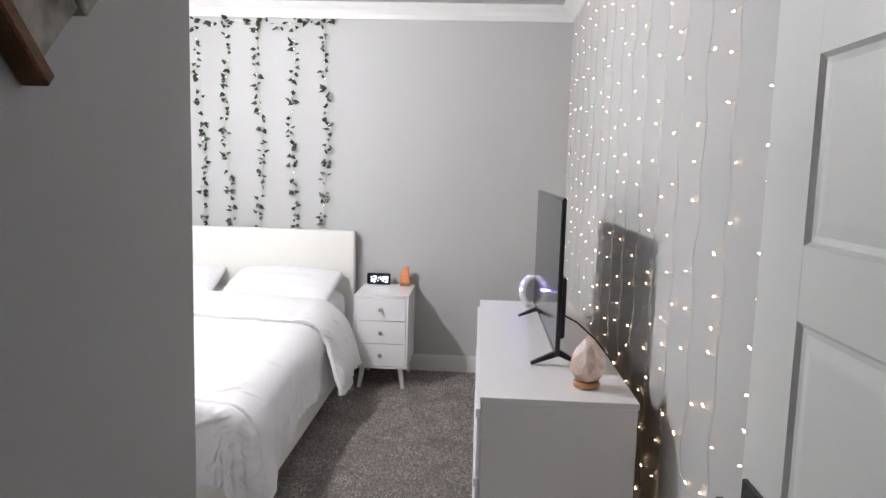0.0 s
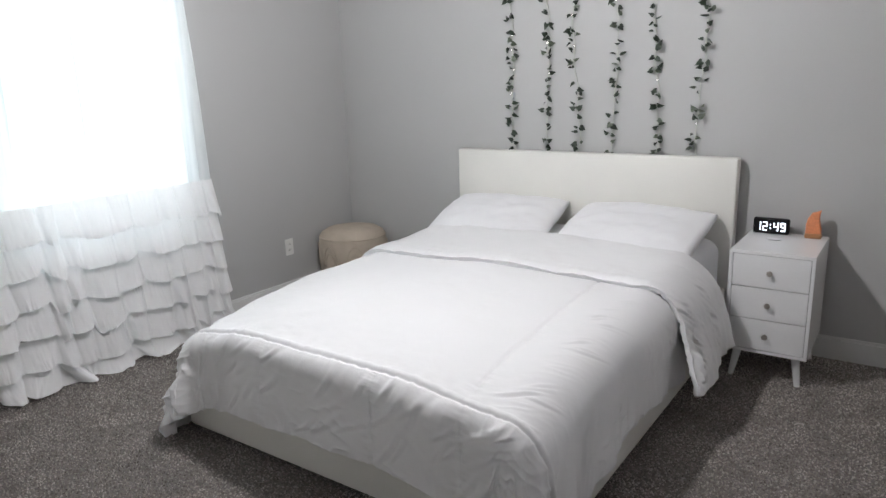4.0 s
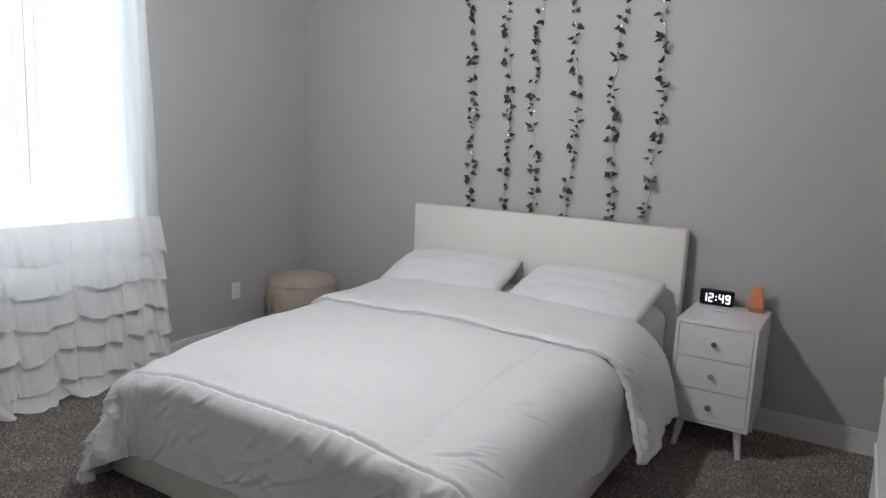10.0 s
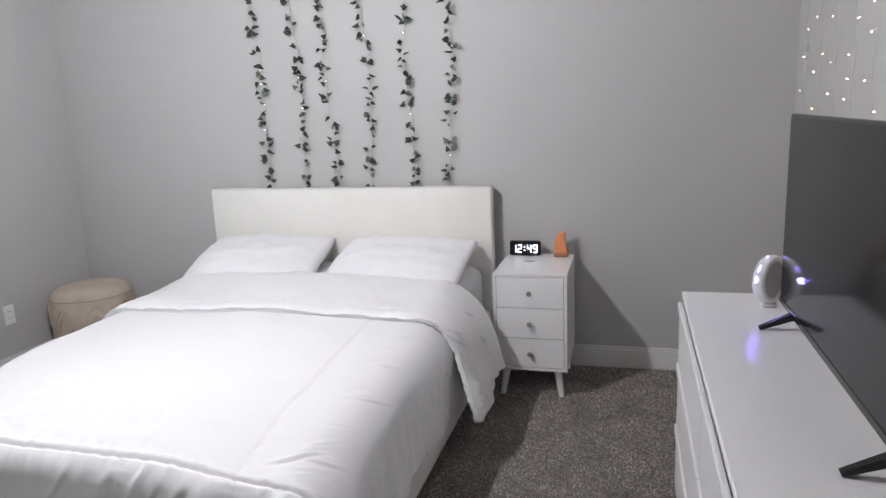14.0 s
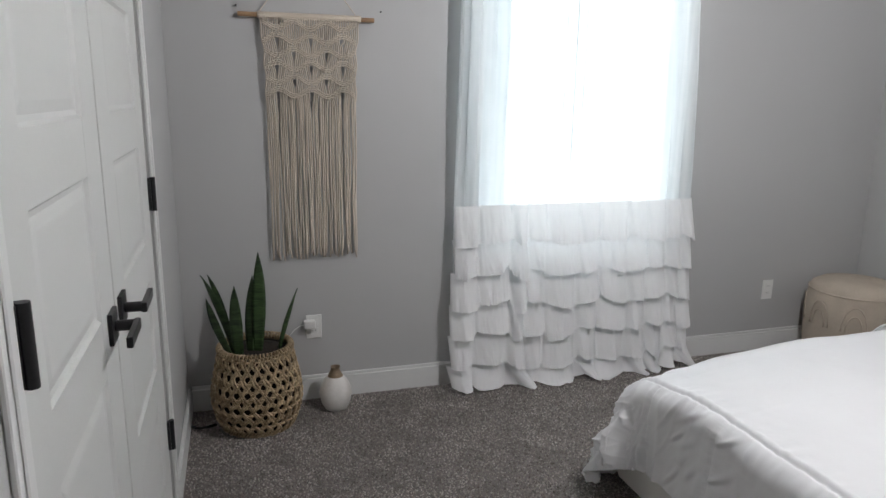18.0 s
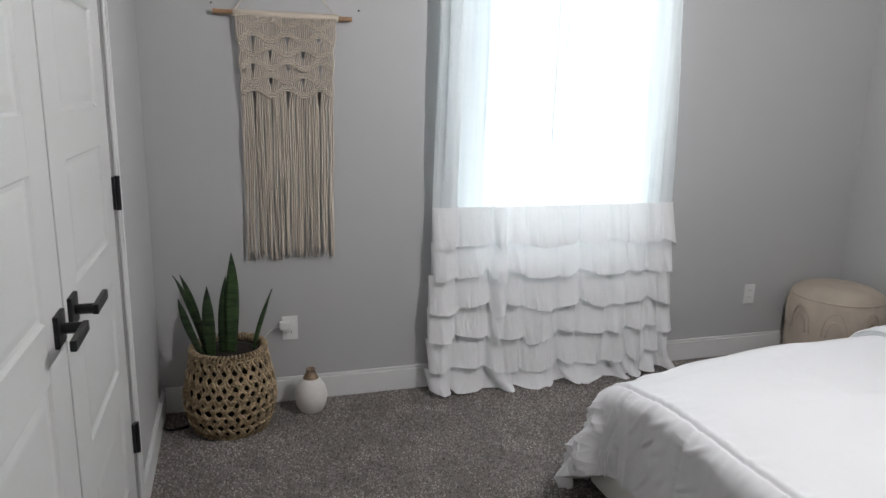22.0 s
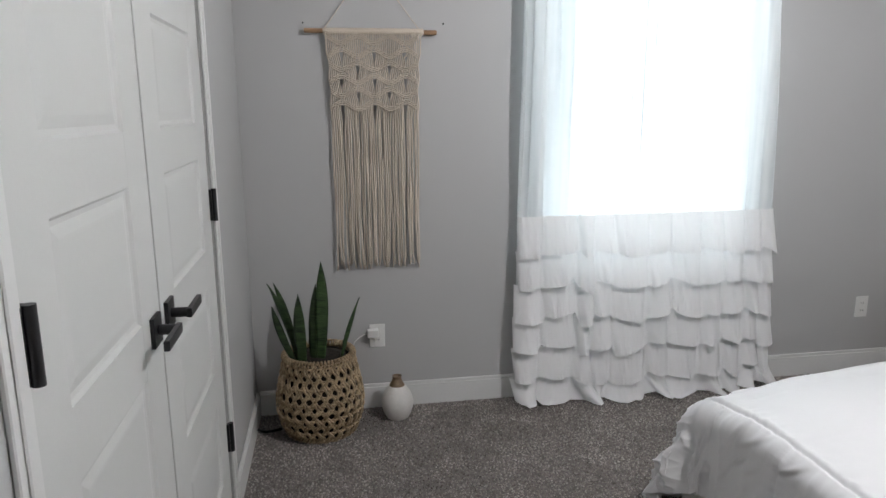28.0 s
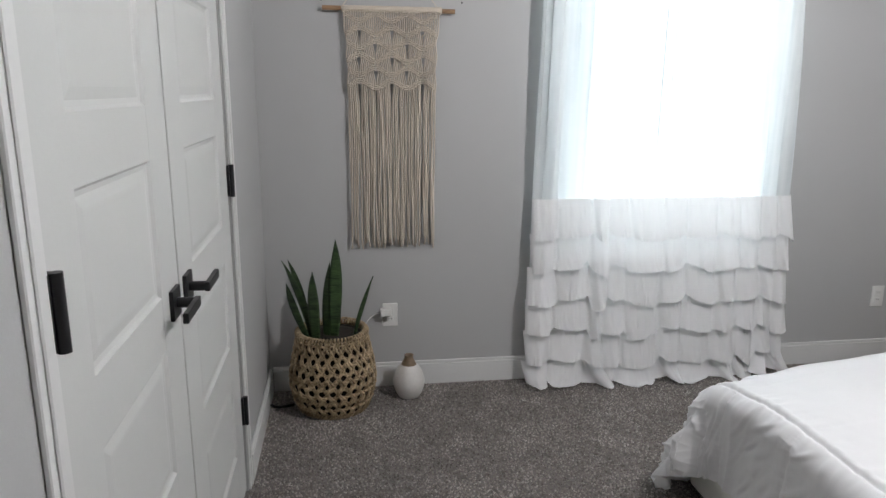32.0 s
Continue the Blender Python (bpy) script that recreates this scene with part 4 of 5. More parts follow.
def sheer_at(a, b):
    z = 0.56 + b * (2.385 - 0.56)
    along = a * LENGTH
    if along < RUN0:
        y, layer = TURN0 - along, smoothstep(0.0, 0.03, RUN0 - along)
    elif along > LENGTH - RUN1:
        y, layer = UY1 - (along - (LENGTH - RUN1)), smoothstep(0.0, 0.03, along - (LENGTH - RUN1))
    else:
        y, layer = UY0 + along - RUN0, 0.0
    high = smoothstep(0.9, 1.6, z)
    ph = along * 95 + 5.0 * fbm(along * 3, 2.0) + 0.5 * math.sin(z * 1.1 + along * 6)
    deep = (0.35 + 0.65 * smoothstep(0.88, 1.3, z)) * (0.30 + 1.0 * smoothstep(-0.2, 0.3, fbm(along * 5, z * 0.25, 4)))
    x = W + 0.054 + 0.036 * high + fold_x(y) * 0.42 * (1 - high) - 0.026 * layer
    x += 0.009 * deep * math.sin(ph) + 0.012 * fbm(along * 4, z * 0.5, 8) + 0.003 * fbm(along * 14, z * 1.2, 1)
    narrow = smoothstep(0.8, 2.3, z)
    lean = 0.012 * narrow if y < 2.945 else -0.075 * narrow
    y += lean * min(1.0, abs(y - 2.945) / 0.5) + 0.008 * deep * math.sin(ph + 1.2)
    return Vector((x, y, z))


sheet(bm, 520, 50, sheer_at)
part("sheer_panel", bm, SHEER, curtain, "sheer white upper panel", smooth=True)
TIERS = [(0.925, 0.735), (0.760, 0.580), (0.600, 0.415), (0.440, 0.262), (0.285, 0.105), (0.130, 0.006)]
for n, (z1, z0) in enumerate(TIERS):
    bm = bmesh.new()
    last = n == len(TIERS) - 1

    def tier(a, b, n=n, z1=z1, z0=z0, last=last):
        wide = 0.006 * n
        y0 = UY0 + a * (UY1 - UY0)
        y = y0 - wide + a * 2 * wide
        fn, ft = fold_at(y0)
        g = fold_x(y0)
        mid = math.sin(math.pi * ft)
        drop = 0.048 * noise.noise(Vector((fn * 1.73 + 0.31, n * 0.31, 0.4))) + 0.050 * (2 * ft - 1) * noise.noise(Vector((fn * 2.93, n * 0.61, 4.2)))
        gather = 0.0010 * math.sin(a * 250 + n * 2.1 + 9 * fbm(a * 9, n * 2.0)) * (1 - b) ** 0.6 * min(1.0, b * 12 + 0.25)
        wav = 0.0035 * fbm(a * 105, b * 4 + n * 7, 3) + 0.005 * math.sin(a * 88 + n * 1.9 + 4.0 * fbm(a * 7, n)) + 0.007 * fbm(a * 30, n * 3, b * 0.8)
        flare = b ** 0.9 * (0.044 + 0.020 * noise.noise(Vector((a * 9, n * 5, 1)))) * (0.75 + 0.25 * mid)
        x = W + 0.056 + 0.0025 * n + g * (0.55 + 0.22 * b) + flare + gather + wav * (0.25 + 0.75 * b) * (0.35 + 0.65 * mid)
        z = z1 + (z0 - z1) * b + drop * b - 0.004 * mid * b
        y += (0.012 * math.sin(a * 40 + n * 2) + 0.016 * (0.5 - ft) * mid * noise.noise(Vector((fn * 1.3, n * 2.2, 3)))) * b
        y += (0.5 - ft) * 0.020 * b * (1 if 0.02 < a < 0.98 else 0)
        if last:
            lobe = mid * (0.5 + 0.9 * abs(noise.noise(Vector((fn * 3.1, 3, 2)))))
            x += b * b * (0.006 + 0.045 * lobe)
            y += 0.030 * b * math.sin(a * 26 + 1) + 0.03 * b * b * math.sin(fn * 4.0)
            z = max(0.008 + 0.020 * (1 + math.sin(a * 75 + 3 * fbm(a * 9, 2))) * (1 - abs(2 * b - 1.3)) * 0.5, z)
        return Vector((x, y, max(0.008, z)))

    sheet(bm, 430, 14, tier)
    ru = part("ruffle", bm, RUFFLE, curtain, smooth=True)
    hem = bmesh.new()
    tube(hem, [tier(k / 430, 1.0) + Vector((0.001, 0, 0.0015)) for k in range(431)], 0.0016, 4)
    part("hem", hem, RUFFLE, curtain)
rod = empty("curtain_rod", W + 0.07, 2.95, 2.39, "dark metal curtain rod above the window", "curtain rod")
bm = bmesh.new()
tube(bm, [(W + 0.095, 2.12, 2.395), (W + 0.095, 3.76, 2.395)], 0.010, 12)
part("rod", bm, BLACK, rod)
for y in (2.16, 3.72):
    part("bracket", boxed(W + 0.001, W + 0.087, y - 0.008, y + 0.008, 2.36, 2.384, bevel=0.002), BLACK, rod)

# ---- macrame wall hanging ----
ROPE = mat("cream_cotton_rope", (0.625, 0.555, 0.47), 0.9, vary=0.12, scale=12, fine=420, bump=0.7, bump_scale=330, stretch=(1, 1, 0.5), rand=0.08)
DOWEL = mat("pale_wood_dowel", (0.36, 0.22, 0.12), 0.6, vary=0.25, scale=20, fine=150, stretch=(6, 1, 6))
mac = empty("macrame_wall_hanging", W + 0.02, 1.635, 1.75, "cream knotted macrame wall hanging with long fringe on a dowel", "wall hanging")
DX, DZ = W + 0.022, 1.752
part("dowel", tube(bmesh.new(), [(DX, 1.345, DZ + 0.002), (DX, 1.918, DZ - 0.002)], 0.010, 14), DOWEL, mac, "bare wooden dowel", sharp=40)
SLEEVE = mat("cream_cotton_sleeve", (0.66, 0.58, 0.48), 0.9, vary=0.06, fine=500, bump=0.4, bump_scale=600)
part("fabric_sleeve", tube(bmesh.new(), [(DX, 1.424 + k * 0.436 / 12, DZ + 0.001) for k in range(13)], 0.0135, 16, lambda t: 1 + 0.03 * math.sin(t * 40)), SLEEVE, mac, "smooth cream fabric sleeve", smooth=True)
bm = bmesh.new()
for k in range(42):
    lathe(bm, [(0, -0.005), (0.0045, -0.003), (0.0055, 0), (0.0045, 0.003), (0, 0.005)], pose(DX + 0.010, 1.432 + k * 0.0102, DZ - 0.013, 90), 7)
part("knot_row", bm, ROPE, mac, smooth=True)
CORDS, COL, ROWH = 44, 0.0695, 0.056
ys0 = [1.436 + k * (1.846 - 1.436) / (CORDS - 1) for k in range(CORDS)]


def net_y(k, z):
    """The sideways place of cord k at height z within the knotted part."""
    y = ys0[k]
    y = 1.638 + (y - 1.638) * (1 - 0.05 * smoothstep(1.74, 1.50, z) - 0.02 * smoothstep(1.5, 1.4, z))
    r = (1.722 - z) / ROWH
    if r < 0:
        return y
    total, pull = y, 0.0
    i = math.floor(r)
    t = r - i
    out = 0.0
    for row, w in ((i, 1 - smoothstep(0, 1, t)), (i + 1, smoothstep(0, 1, t))):
        if row < 1 or row > 5:
            out += w * y
            continue
        base = 1.638 + (0.5 if row % 2 else 0.0) * COL * 2
        c = base + round((y - base) / (COL * 2)) * COL * 2
        out += w * (c + (y - c) * 0.89)
    return out


rnd = random.Random(3)
for k in range(CORDS):
    bm = bmesh.new()
    pts = []
    for j in range(31):
        z = 1.745 - j * (1.745 - 1.435) / 30
        pts.append((DX + 0.009 + 0.004 * math.sin(k * 2.1 + j * 0.8), net_y(k, z), z))
    end = 0.705 + rnd.uniform(-0.012, 0.018)
    sway, ph, yb = rnd.uniform(-0.006, 0.006), rnd.uniform(0, 6), net_y(k, 1.435)
    low = 1.637 + (ys0[k] - 1.637) * 0.93 + rnd.uniform(-0.0022, 0.0022)
    knot = 1.638 + (math.floor((low - 1.638) / COL) + 0.5) * COL
    low = knot + (low - knot) * 0.945
    for j in range(1, 19):
        t = j / 18
        z = 1.435 + (end - 1.435) * t
        pts.append((DX - 0.002 + 0.004 * math.sin(k * 1.7) + 0.003 * math.sin(ph + j), yb + (low - yb) * smoothstep(0, 0.12, t) + sway * t * t + 0.002 * math.sin(ph + t * 8) + (rnd.uniform(-0.008, 0.008) if j == 18 else 0), z))
    tube(bm, pts, 0.0041, 6, lambda t: 0.86 if t < 0.62 else 1.0)
    part("cord", bm, ROPE, mac, smooth=True)
for row in range(0, 6):
    base = 1.638 + (0.5 if row % 2 else 0.0) * COL * 2
    z = 1.716 - row * ROWH
    half = 0.198 - 0.002 * row
    bm = bmesh.new()
    for e in range(3):
        tube(bm, [(DX + 0.016 + 0.0025 * math.sin(j * 1.9 + e * 2), 1.638 - half + j * half / 42, z + 0.009 - e * 0.0085 + 0.0008 * math.sin(j * 1.9) - 0.015 * math.cos(2 * math.pi * (1.638 - half + j * half / 42 - base) / (2 * COL))) for j in range(85)], 0.0036, 5)
    part("knotted_band", bm, ROPE, mac, smooth=True)
bm = bmesh.new()
tube(bm, [(DX, 1.430, DZ + 0.010), (W + 0.008, 1.636, 2.035), (DX, 1.842, DZ + 0.010)], 0.0021, 6)
part("hanging_string", bm, ROPE, mac)
for y, z in ((1.636, 2.035), (1.341, 1.787), (1.951, 1.789)):
    tagged(part("wall_screw", lathe(bmesh.new(), [(0, 0), (0.0022, 0.0), (0.0022, 0.012), (0.0042, 0.0125), (0.0030, 0.016), (0, 0.0165)], pose(W, y, z, 0, 90), 10), BLACK), "small dark screw driven into the wall", "screw", "screws in the wall")

# ---- basket, plant and vase ----
CANE = mat("natural_seagrass", (0.29, 0.195, 0.105), 0.5, vary=0.45, scale=26, fine=160, second=(0.58, 0.44, 0.27), bump=0.4, bump_scale=200, rand=0.2)
INNER = mat("dark_pot", (0.022, 0.014, 0.009), 0.8, vary=0.3)
SOIL = mat("potting_soil", (0.022, 0.016, 0.012), 0.95, vary=0.5, scale=60, fine=140, bump=1.0, bump_scale=80)
BC = Vector((-3.408, 1.350, 0))
basket = empty("basket", *BC, "round woven seagrass basket in the corner holding a snake plant", "basket")


def basket_r(z):
    return 0.93 * (0.135 + 0.066 * math.sin(min(1, (z + 0.045) / 0.20) * math.pi / 2) - 0.042 * smoothstep(0.14, 0.40, z))


BH = 0.362
part("inner_pot", lathe(bmesh.new(), [(0, 0.004), (basket_r(0) - 0.012, 0.004)] + [(basket_r(z) - 0.012, z) for z in np.linspace(0.02, 0.345, 12)] + [(basket_r(0.345) - 0.024, 0.345), (basket_r(0.34) - 0.026, 0.33), (0, 0.33)], pose(*BC), 40), INNER, basket, "dark liner", smooth=True)
NB = 25


def strand(fn, name, count, radius, parts_label=""):
    bm = bmesh.new()
    tube(bm, [fn(t / 34) for t in range(35)], radius, 5)
    me = mesh_of(name, bm, CANE, True)
    for k in range(count):
        ob = part(name, me, CANE, basket)
        ob.matrix_basis = pose(*BC, 0, 0, 360 / count * k)


def on_basket(ang, z, out=0.0):
    r = basket_r(z) + out
    return Vector((r * math.cos(ang), r * math.sin(ang), z))


step = 2 * math.pi / NB
ROW = 0.0335
for sgn in (-1, 1):
    for shift in (0.385, 0.615):
        strand(lambda t, s=sgn, o=shift: on_basket(s * t * step * 0.5 * (BH - 0.012) / ROW + o * step + 0.02 * math.sin(t * 29 + o * 9), 0.004 + t * (BH - 0.012), 0.003 + 0.005 * math.sin(t * (BH - 0.012) / ROW * math.pi + (0 if s > 0 else math.pi))), "diagonal", NB, 0.0053)
for k in range(1, 10):
    z = 0.004 + (k - 0.5) * ROW
    bm = bmesh.new()
    tube(bm, [BC + on_basket(2 * math.pi * j / 144, z + 0.0016 * math.sin(j * 2.3 + k * 3), 0.002 + 0.0055 * math.sin(j * math.pi / 3 + k * math.pi)) for j in range(145)], 0.0046, 5)
    part("ring", bm, CANE, basket, smooth=True)
for z in (0.012, BH - 0.020):
    bm = bmesh.new()
    tube(bm, [BC + on_basket(2 * math.pi * j / 88, z, 0.003 * math.sin(j * math.pi / 2)) for j in range(89)], 0.0052, 5)
    part("ring", bm, CANE, basket, smooth=True)
bm = bmesh.new()
for k in range(60):
    a = 2 * math.pi * k / 60
    c = BC + on_basket(a, BH)
    pts = [c + Vector((math.cos(a), math.sin(a), 0)) * 0.011 * math.cos(b) + Vector((-math.sin(a), math.cos(a), 0)) * (0.006 * b / 3 - 0.006) + Vector((0, 0, 0.012 * math.sin(b))) for b in np.linspace(0, 2 * math.pi, 12)]
    tube(bm, pts, 0.0048, 5)
part("rim", bm, CANE, basket, "thick wrapped rim", smooth=True)
part("base_ring", tube(bmesh.new(), [BC + Vector((basket_r(0) * math.cos(a), basket_r(0) * math.sin(a), 0.007)) for a in np.linspace(0, 2 * math.pi, 50)], 0.006, 6), CANE, basket, smooth=True)

SNAKE = mat("snake_plant_leaf", (0.012, 0.034, 0.011), 0.38, vary=0.5, scale=22, fine=70, second=(0.050, 0.092, 0.032), stretch=(0.4, 0.4, 2.6), rand=0.25)
plant = empty("snake_plant", BC.x, BC.y, 0.335, "dark green snake plant with stiff upright leaves in a basket", "plant")
bm = lathe(bmesh.new(), [(0, 0.331), (basket_r(0.33) - 0.029, 0.331), (basket_r(0.34) - 0.03, 0.345), (0.08, 0.352), (0, 0.350)], pose(*BC), 32)
part("soil", bm, SOIL, plant, smooth=True)


def blade(base, tip, bow, width, twist, material):
    bm = bmesh.new()
    base, tip, bow = Vector(base), Vector(tip), Vector(bow)
    side0 = Vector((0.25, 1, 0)).normalized()
    rows = []
    for j in range(15):
        t = j / 14
        c = base * (1 - t) ** 2 + (base * 0.5 + tip * 0.5 + bow) * 2 * t * (1 - t) + tip * t * t
        w = width * 1.18 * (0.62 + 0.75 * t - 0.2 * t * t) * max(0.02, 1 - t ** 3.2)
        s = Matrix.Rotation(twist * (t - 0.3), 3, "Z") @ side0
        nrm = s.cross(Vector((0, 0, 1))).normalized()
        rows.append([bm.verts.new(c + s * w * q + nrm * (abs(q) * w * 0.35 + d)) for q, d in ((-1, 0), (-0.5, 0.0), (0, 0), (0.5, 0), (1, 0), (0.5, 0.004), (0, 0.006), (-0.5, 0.004))])
    for a, b in zip(rows, rows[1:]):
        for k in range(8):
            bm.faces.new((a[k], a[(k + 1) % 8], b[(k + 1) % 8], b[k]))
    bm.faces.new(rows[0]), bm.faces.new(rows[-1][::-1])
    return bm


BX, BY = BC.x, BC.y
for base, tip, bow, w, tw in (
        ((BX + 0.03, BY + 0.01, 0.34), (BX + 0.05, BY + 0.026, 0.790), (0, 0.01, 0), 0.029, 0.5),
        ((BX + 0.02, BY - 0.02, 0.34), (BX + 0.04, BY + 0.0, 0.690), (0, -0.01, 0), 0.021, 0.5),
        ((BX + 0.05, BY - 0.07, 0.34), (BX + 0.05, BY - 0.075, 0.650), (0, 0.0, 0), 0.027, -0.3),
        ((BX + 0.02, BY - 0.08, 0.34), (BX + 0.0, BY - 0.205, 0.690), (0, 0.012, 0.06), 0.020, -0.8),
        ((BX - 0.02, BY - 0.09, 0.34), (BX + 0.02, BY - 0.180, 0.700), (0, 0.01, 0.05), 0.015, 0.7),
        ((BX + 0.04, BY - 0.10, 0.34), (BX + 0.03, BY - 0.190, 0.600), (0, -0.015, 0.0), 0.018, 0.6),
        ((BX + 0.02, BY + 0.10, 0.34), (BX + 0.01, BY + 0.185, 0.612), (0, -0.012, 0.0), 0.011, 1.3)):
    part("leaf", blade(base, tip, bow, w, tw, SNAKE), SNAKE, plant, smooth=True)

CERAMIC = mat("white_glazed_ceramic", (0.76, 0.74, 0.71), 0.3, vary=0.05, scale=16, fine=70, bump=0.35, bump_scale=26)
BRONZE = mat("bronze_glaze", (0.30, 0.22, 0.15), 0.32, 0.7, vary=0.2, scale=20)
vase = empty("vase", -3.456, 1.70, 0, "small white faceted ceramic vase with a bronze neck on the carpet", "vase")
vp = [(0.0, 0.001), (0.036, 0.001), (0.047, 0.008), (0.058, 0.028), (0.0665, 0.052), (0.070, 0.078), (0.0675, 0.102), (0.060, 0.126), (0.049, 0.147), (0.038, 0.161), (0.033, 0.1655)]
vp = [(r * 1.06, z) for r, z in vp]
bm = lathe(bmesh.new(), vp, pose(-3.456, 1.70, 0), 26)
for v in bm.verts:
    if 0.01 < v.co.z < 0.15:
        v.co += Vector((noise.noise(v.co * 30), noise.noise(v.co * 30 + Vector((9, 0, 0))), 0.6 * noise.noise(v.co * 25))) * 0.0028
part("body", bm, CERAMIC, vase, sharp=30)
part("neck", lathe(bmesh.new(), [(0.036, 0.1652), (0.031, 0.175), (0.024, 0.188), (0.0205, 0.199), (0.0215, 0.208), (0.0225, 0.210), (0.019, 0.209), (0.014, 0.197), (0, 0.186)], pose(-3.456, 1.70, 0), 24), BRONZE, vase, "metallic bronze neck", smooth=True)

# ---- outlets and cords ----
PLATE = mat("outlet_plastic", (0.80, 0.80, 0.78), 0.35, vary=0.01)


def outlet(y, plugged):
    o = empty("wall_outlet", W, y, 0.363, "white wall outlet with a charger plugged in" if plugged else "white double wall outlet", "outlet", "wall outlets")
    part("plate", boxed(W + 0.0005, W + 0.006, y - 0.036, y + 0.036, 0.306, 0.420, bevel=0.002, seg=2), PLATE, o)
    for z in (0.343, 0.383):
        f = part("socket", boxed(W + 0.0062, W + 0.008, y - 0.017, y + 0.017, z - 0.014, z + 0.014, bevel=0.0012), PLATE, o)
        if not (plugged and z > 0.36):
            for dy in (-0.0065, 0.0065):
                part("slot", boxed(W + 0.0081, W + 0.0086, y + dy - 0.001, y + dy + 0.001, z - 0.004, z + 0.006), BLACK, f)
    return o


outlet(1.6235, True), outlet(4.2245, False)
ch = empty("charger", W + 0.03, 1.60, 0.38, "white plug-in charger with a thin white cord", "charger")
part("body", boxed(W + 0.0088, W + 0.045, 1.575, 1.628, 0.366, 0.402, bevel=0.004, seg=2), PLATE, ch)
bm = bmesh.new()
tube(bm, [(W + 0.03, 1.576, 0.383), (W + 0.034, 1.555, 0.380), (W + 0.040, 1.53, 0.366), (W + 0.05, 1.513, 0.352), (W + 0.055, 1.502, 0.330), (W + 0.04, 1.50, 0.2), (W + 0.03, 1.50, 0.01)], 0.0018, 6)
part("cord", bm, PLATE, ch, smooth=True)
bm = bmesh.new()
tube(bm, [(-3.385, 1.068, 0.030), (-3.388, 1.085, 0.018), (-3.392, 1.105, 0.012), (-3.398, 1.135, 0.012), (-3.41, 1.17, 0.012)], 0.006, 8)
tagged(part("black_cable", bm, GLOSSBLACK, smooth=True), "short black cable lying on the carpet beside the basket", "cable")

# ---- pouf ----
POUF = mat("beige_knit", (0.50, 0.43, 0.35), 0.9, vary=0.1, scale=9, fine=260, bump=0.6, bump_scale=150)
PC = Vector((-3.345, 4.60, 0))
pouf = empty("pouf", *PC, "round beige fabric pouf with stitched arcs in the corner", "pouf")
part("body", lathe(bmesh.new(), [(0, 0.002), (0.20, 0.002), (0.228, 0.03), (0.240, 0.12), (0.242, 0.28), (0.238, 0.38), (0.222, 0.43), (0.18, 0.455), (0.10, 0.465), (0, 0.467)], pose(*PC), 48), POUF, pouf, smooth=True)
part("top_seam", tube(bmesh.new(), [PC + Vector((0.233 * math.cos(a), 0.233 * math.sin(a), 0.405)) for a in np.linspace(0, 2 * math.pi, 60)], 0.005, 6), POUF, pouf, smooth=True)
for k in range(8):
    a0 = 2 * math.pi * k / 8
    for rad in (0.07, 0.045):
        bm = bmesh.new()
        tube(bm, [PC + Vector((0.2435 * math.cos(a0 + rad * 3.6 * math.cos(b)), 0.2435 * math.sin(a0 + rad * 3.6 * math.cos(b)), 0.22 + rad * 2.0 * math.sin(b))) for b in np.linspace(0, math.pi, 14)], 0.0045, 5)
        part("stitched_arc", bm, POUF, pouf, smooth=True)

# ---- ceiling fan with its light ----
FANWOOD = mat("dark_fan_blade", (0.06, 0.045, 0.04), 0.4, vary=0.3, scale=8, fine=90, stretch=(1, 8, 1))
fan = empty("ceiling_fan", FAN.x, FAN.y, CEIL, "dark-bladed ceiling fan with a single light underneath", "ceiling fan")
FM = pose(FAN.x, FAN.y, 0)
FL = pose(FAN.x, FAN.y, 0.10)
part("canopy", lathe(bmesh.new(), [(0, CEIL - 0.0005), (0.065, CEIL - 0.0005), (0.06, CEIL - 0.03), (0.02, CEIL - 0.06), (0, CEIL - 0.06)], FM, 28), BLACK, fan, sharp=40)
part("downrod", lathe(bmesh.new(), [(0, 2.465), (0.012, 2.465), (0.012, CEIL - 0.05), (0, CEIL - 0.05)], FM, 14), BLACK, fan)
part("motor", lathe(bmesh.new(), [(0, 2.375), (0.05, 2.37), (0.10, 2.345), (0.11, 2.305), (0.10, 2.275), (0.06, 2.265), (0, 2.265)], FL, 36), BLACK, fan, sharp=40)
# unseen pan added above the lamp to keep its light off the ceiling
part("light_blocker", lathe(bmesh.new(), [(0, 2.2645), (0.06, 2.2645), (0.13, 2.240), (0.150, 2.224), (0.150, 2.220), (0.145, 2.220), (0.12, 2.233), (0, 2.238)], FL, 40), BLACK, fan, "dark round pan added over the bulb to block upward light", sharp=40)
part("bulb", lathe(bmesh.new(), [(0, 2.2375), (0.02, 2.2375), (0.024, 2.228), (0, 2.222)], FL, 20), glow("bulb_glass", (1, 0.95, 0.88), 12), fan, "glowing bulb")
bm = bmesh.new()
rowsb = []
for r, w in ((0.09, 0.028), (0.16, 0.035), (0.22, 0.058), (0.45, 0.066), (0.58, 0.062), (0.615, 0.045), (0.625, 0.02)):
    rowsb.append([bm.verts.new((r, w * s, 2.29 + w * s * 0.20 + h)) for s, h in ((-1, 0), (1, 0), (1, 0.007), (-1, 0.007))])
for a, b in zip(rowsb, rowsb[1:]):
    for k in range(4):
        bm.faces.new((a[k], a[(k + 1) % 4], b[(k + 1) % 4], b[k]))
bm.faces.new(rowsb[0]), bm.faces.new(rowsb[-1][::-1])
blade_me = mesh_of("fan_blade", bm, FANWOOD)
for k in range(5):
    ob = part("fan_blade", blade_me, FANWOOD, fan)
    ob.matrix_basis = pose(FAN.x, FAN.y, 0.10, 0, 0, 49 + 72 * k)

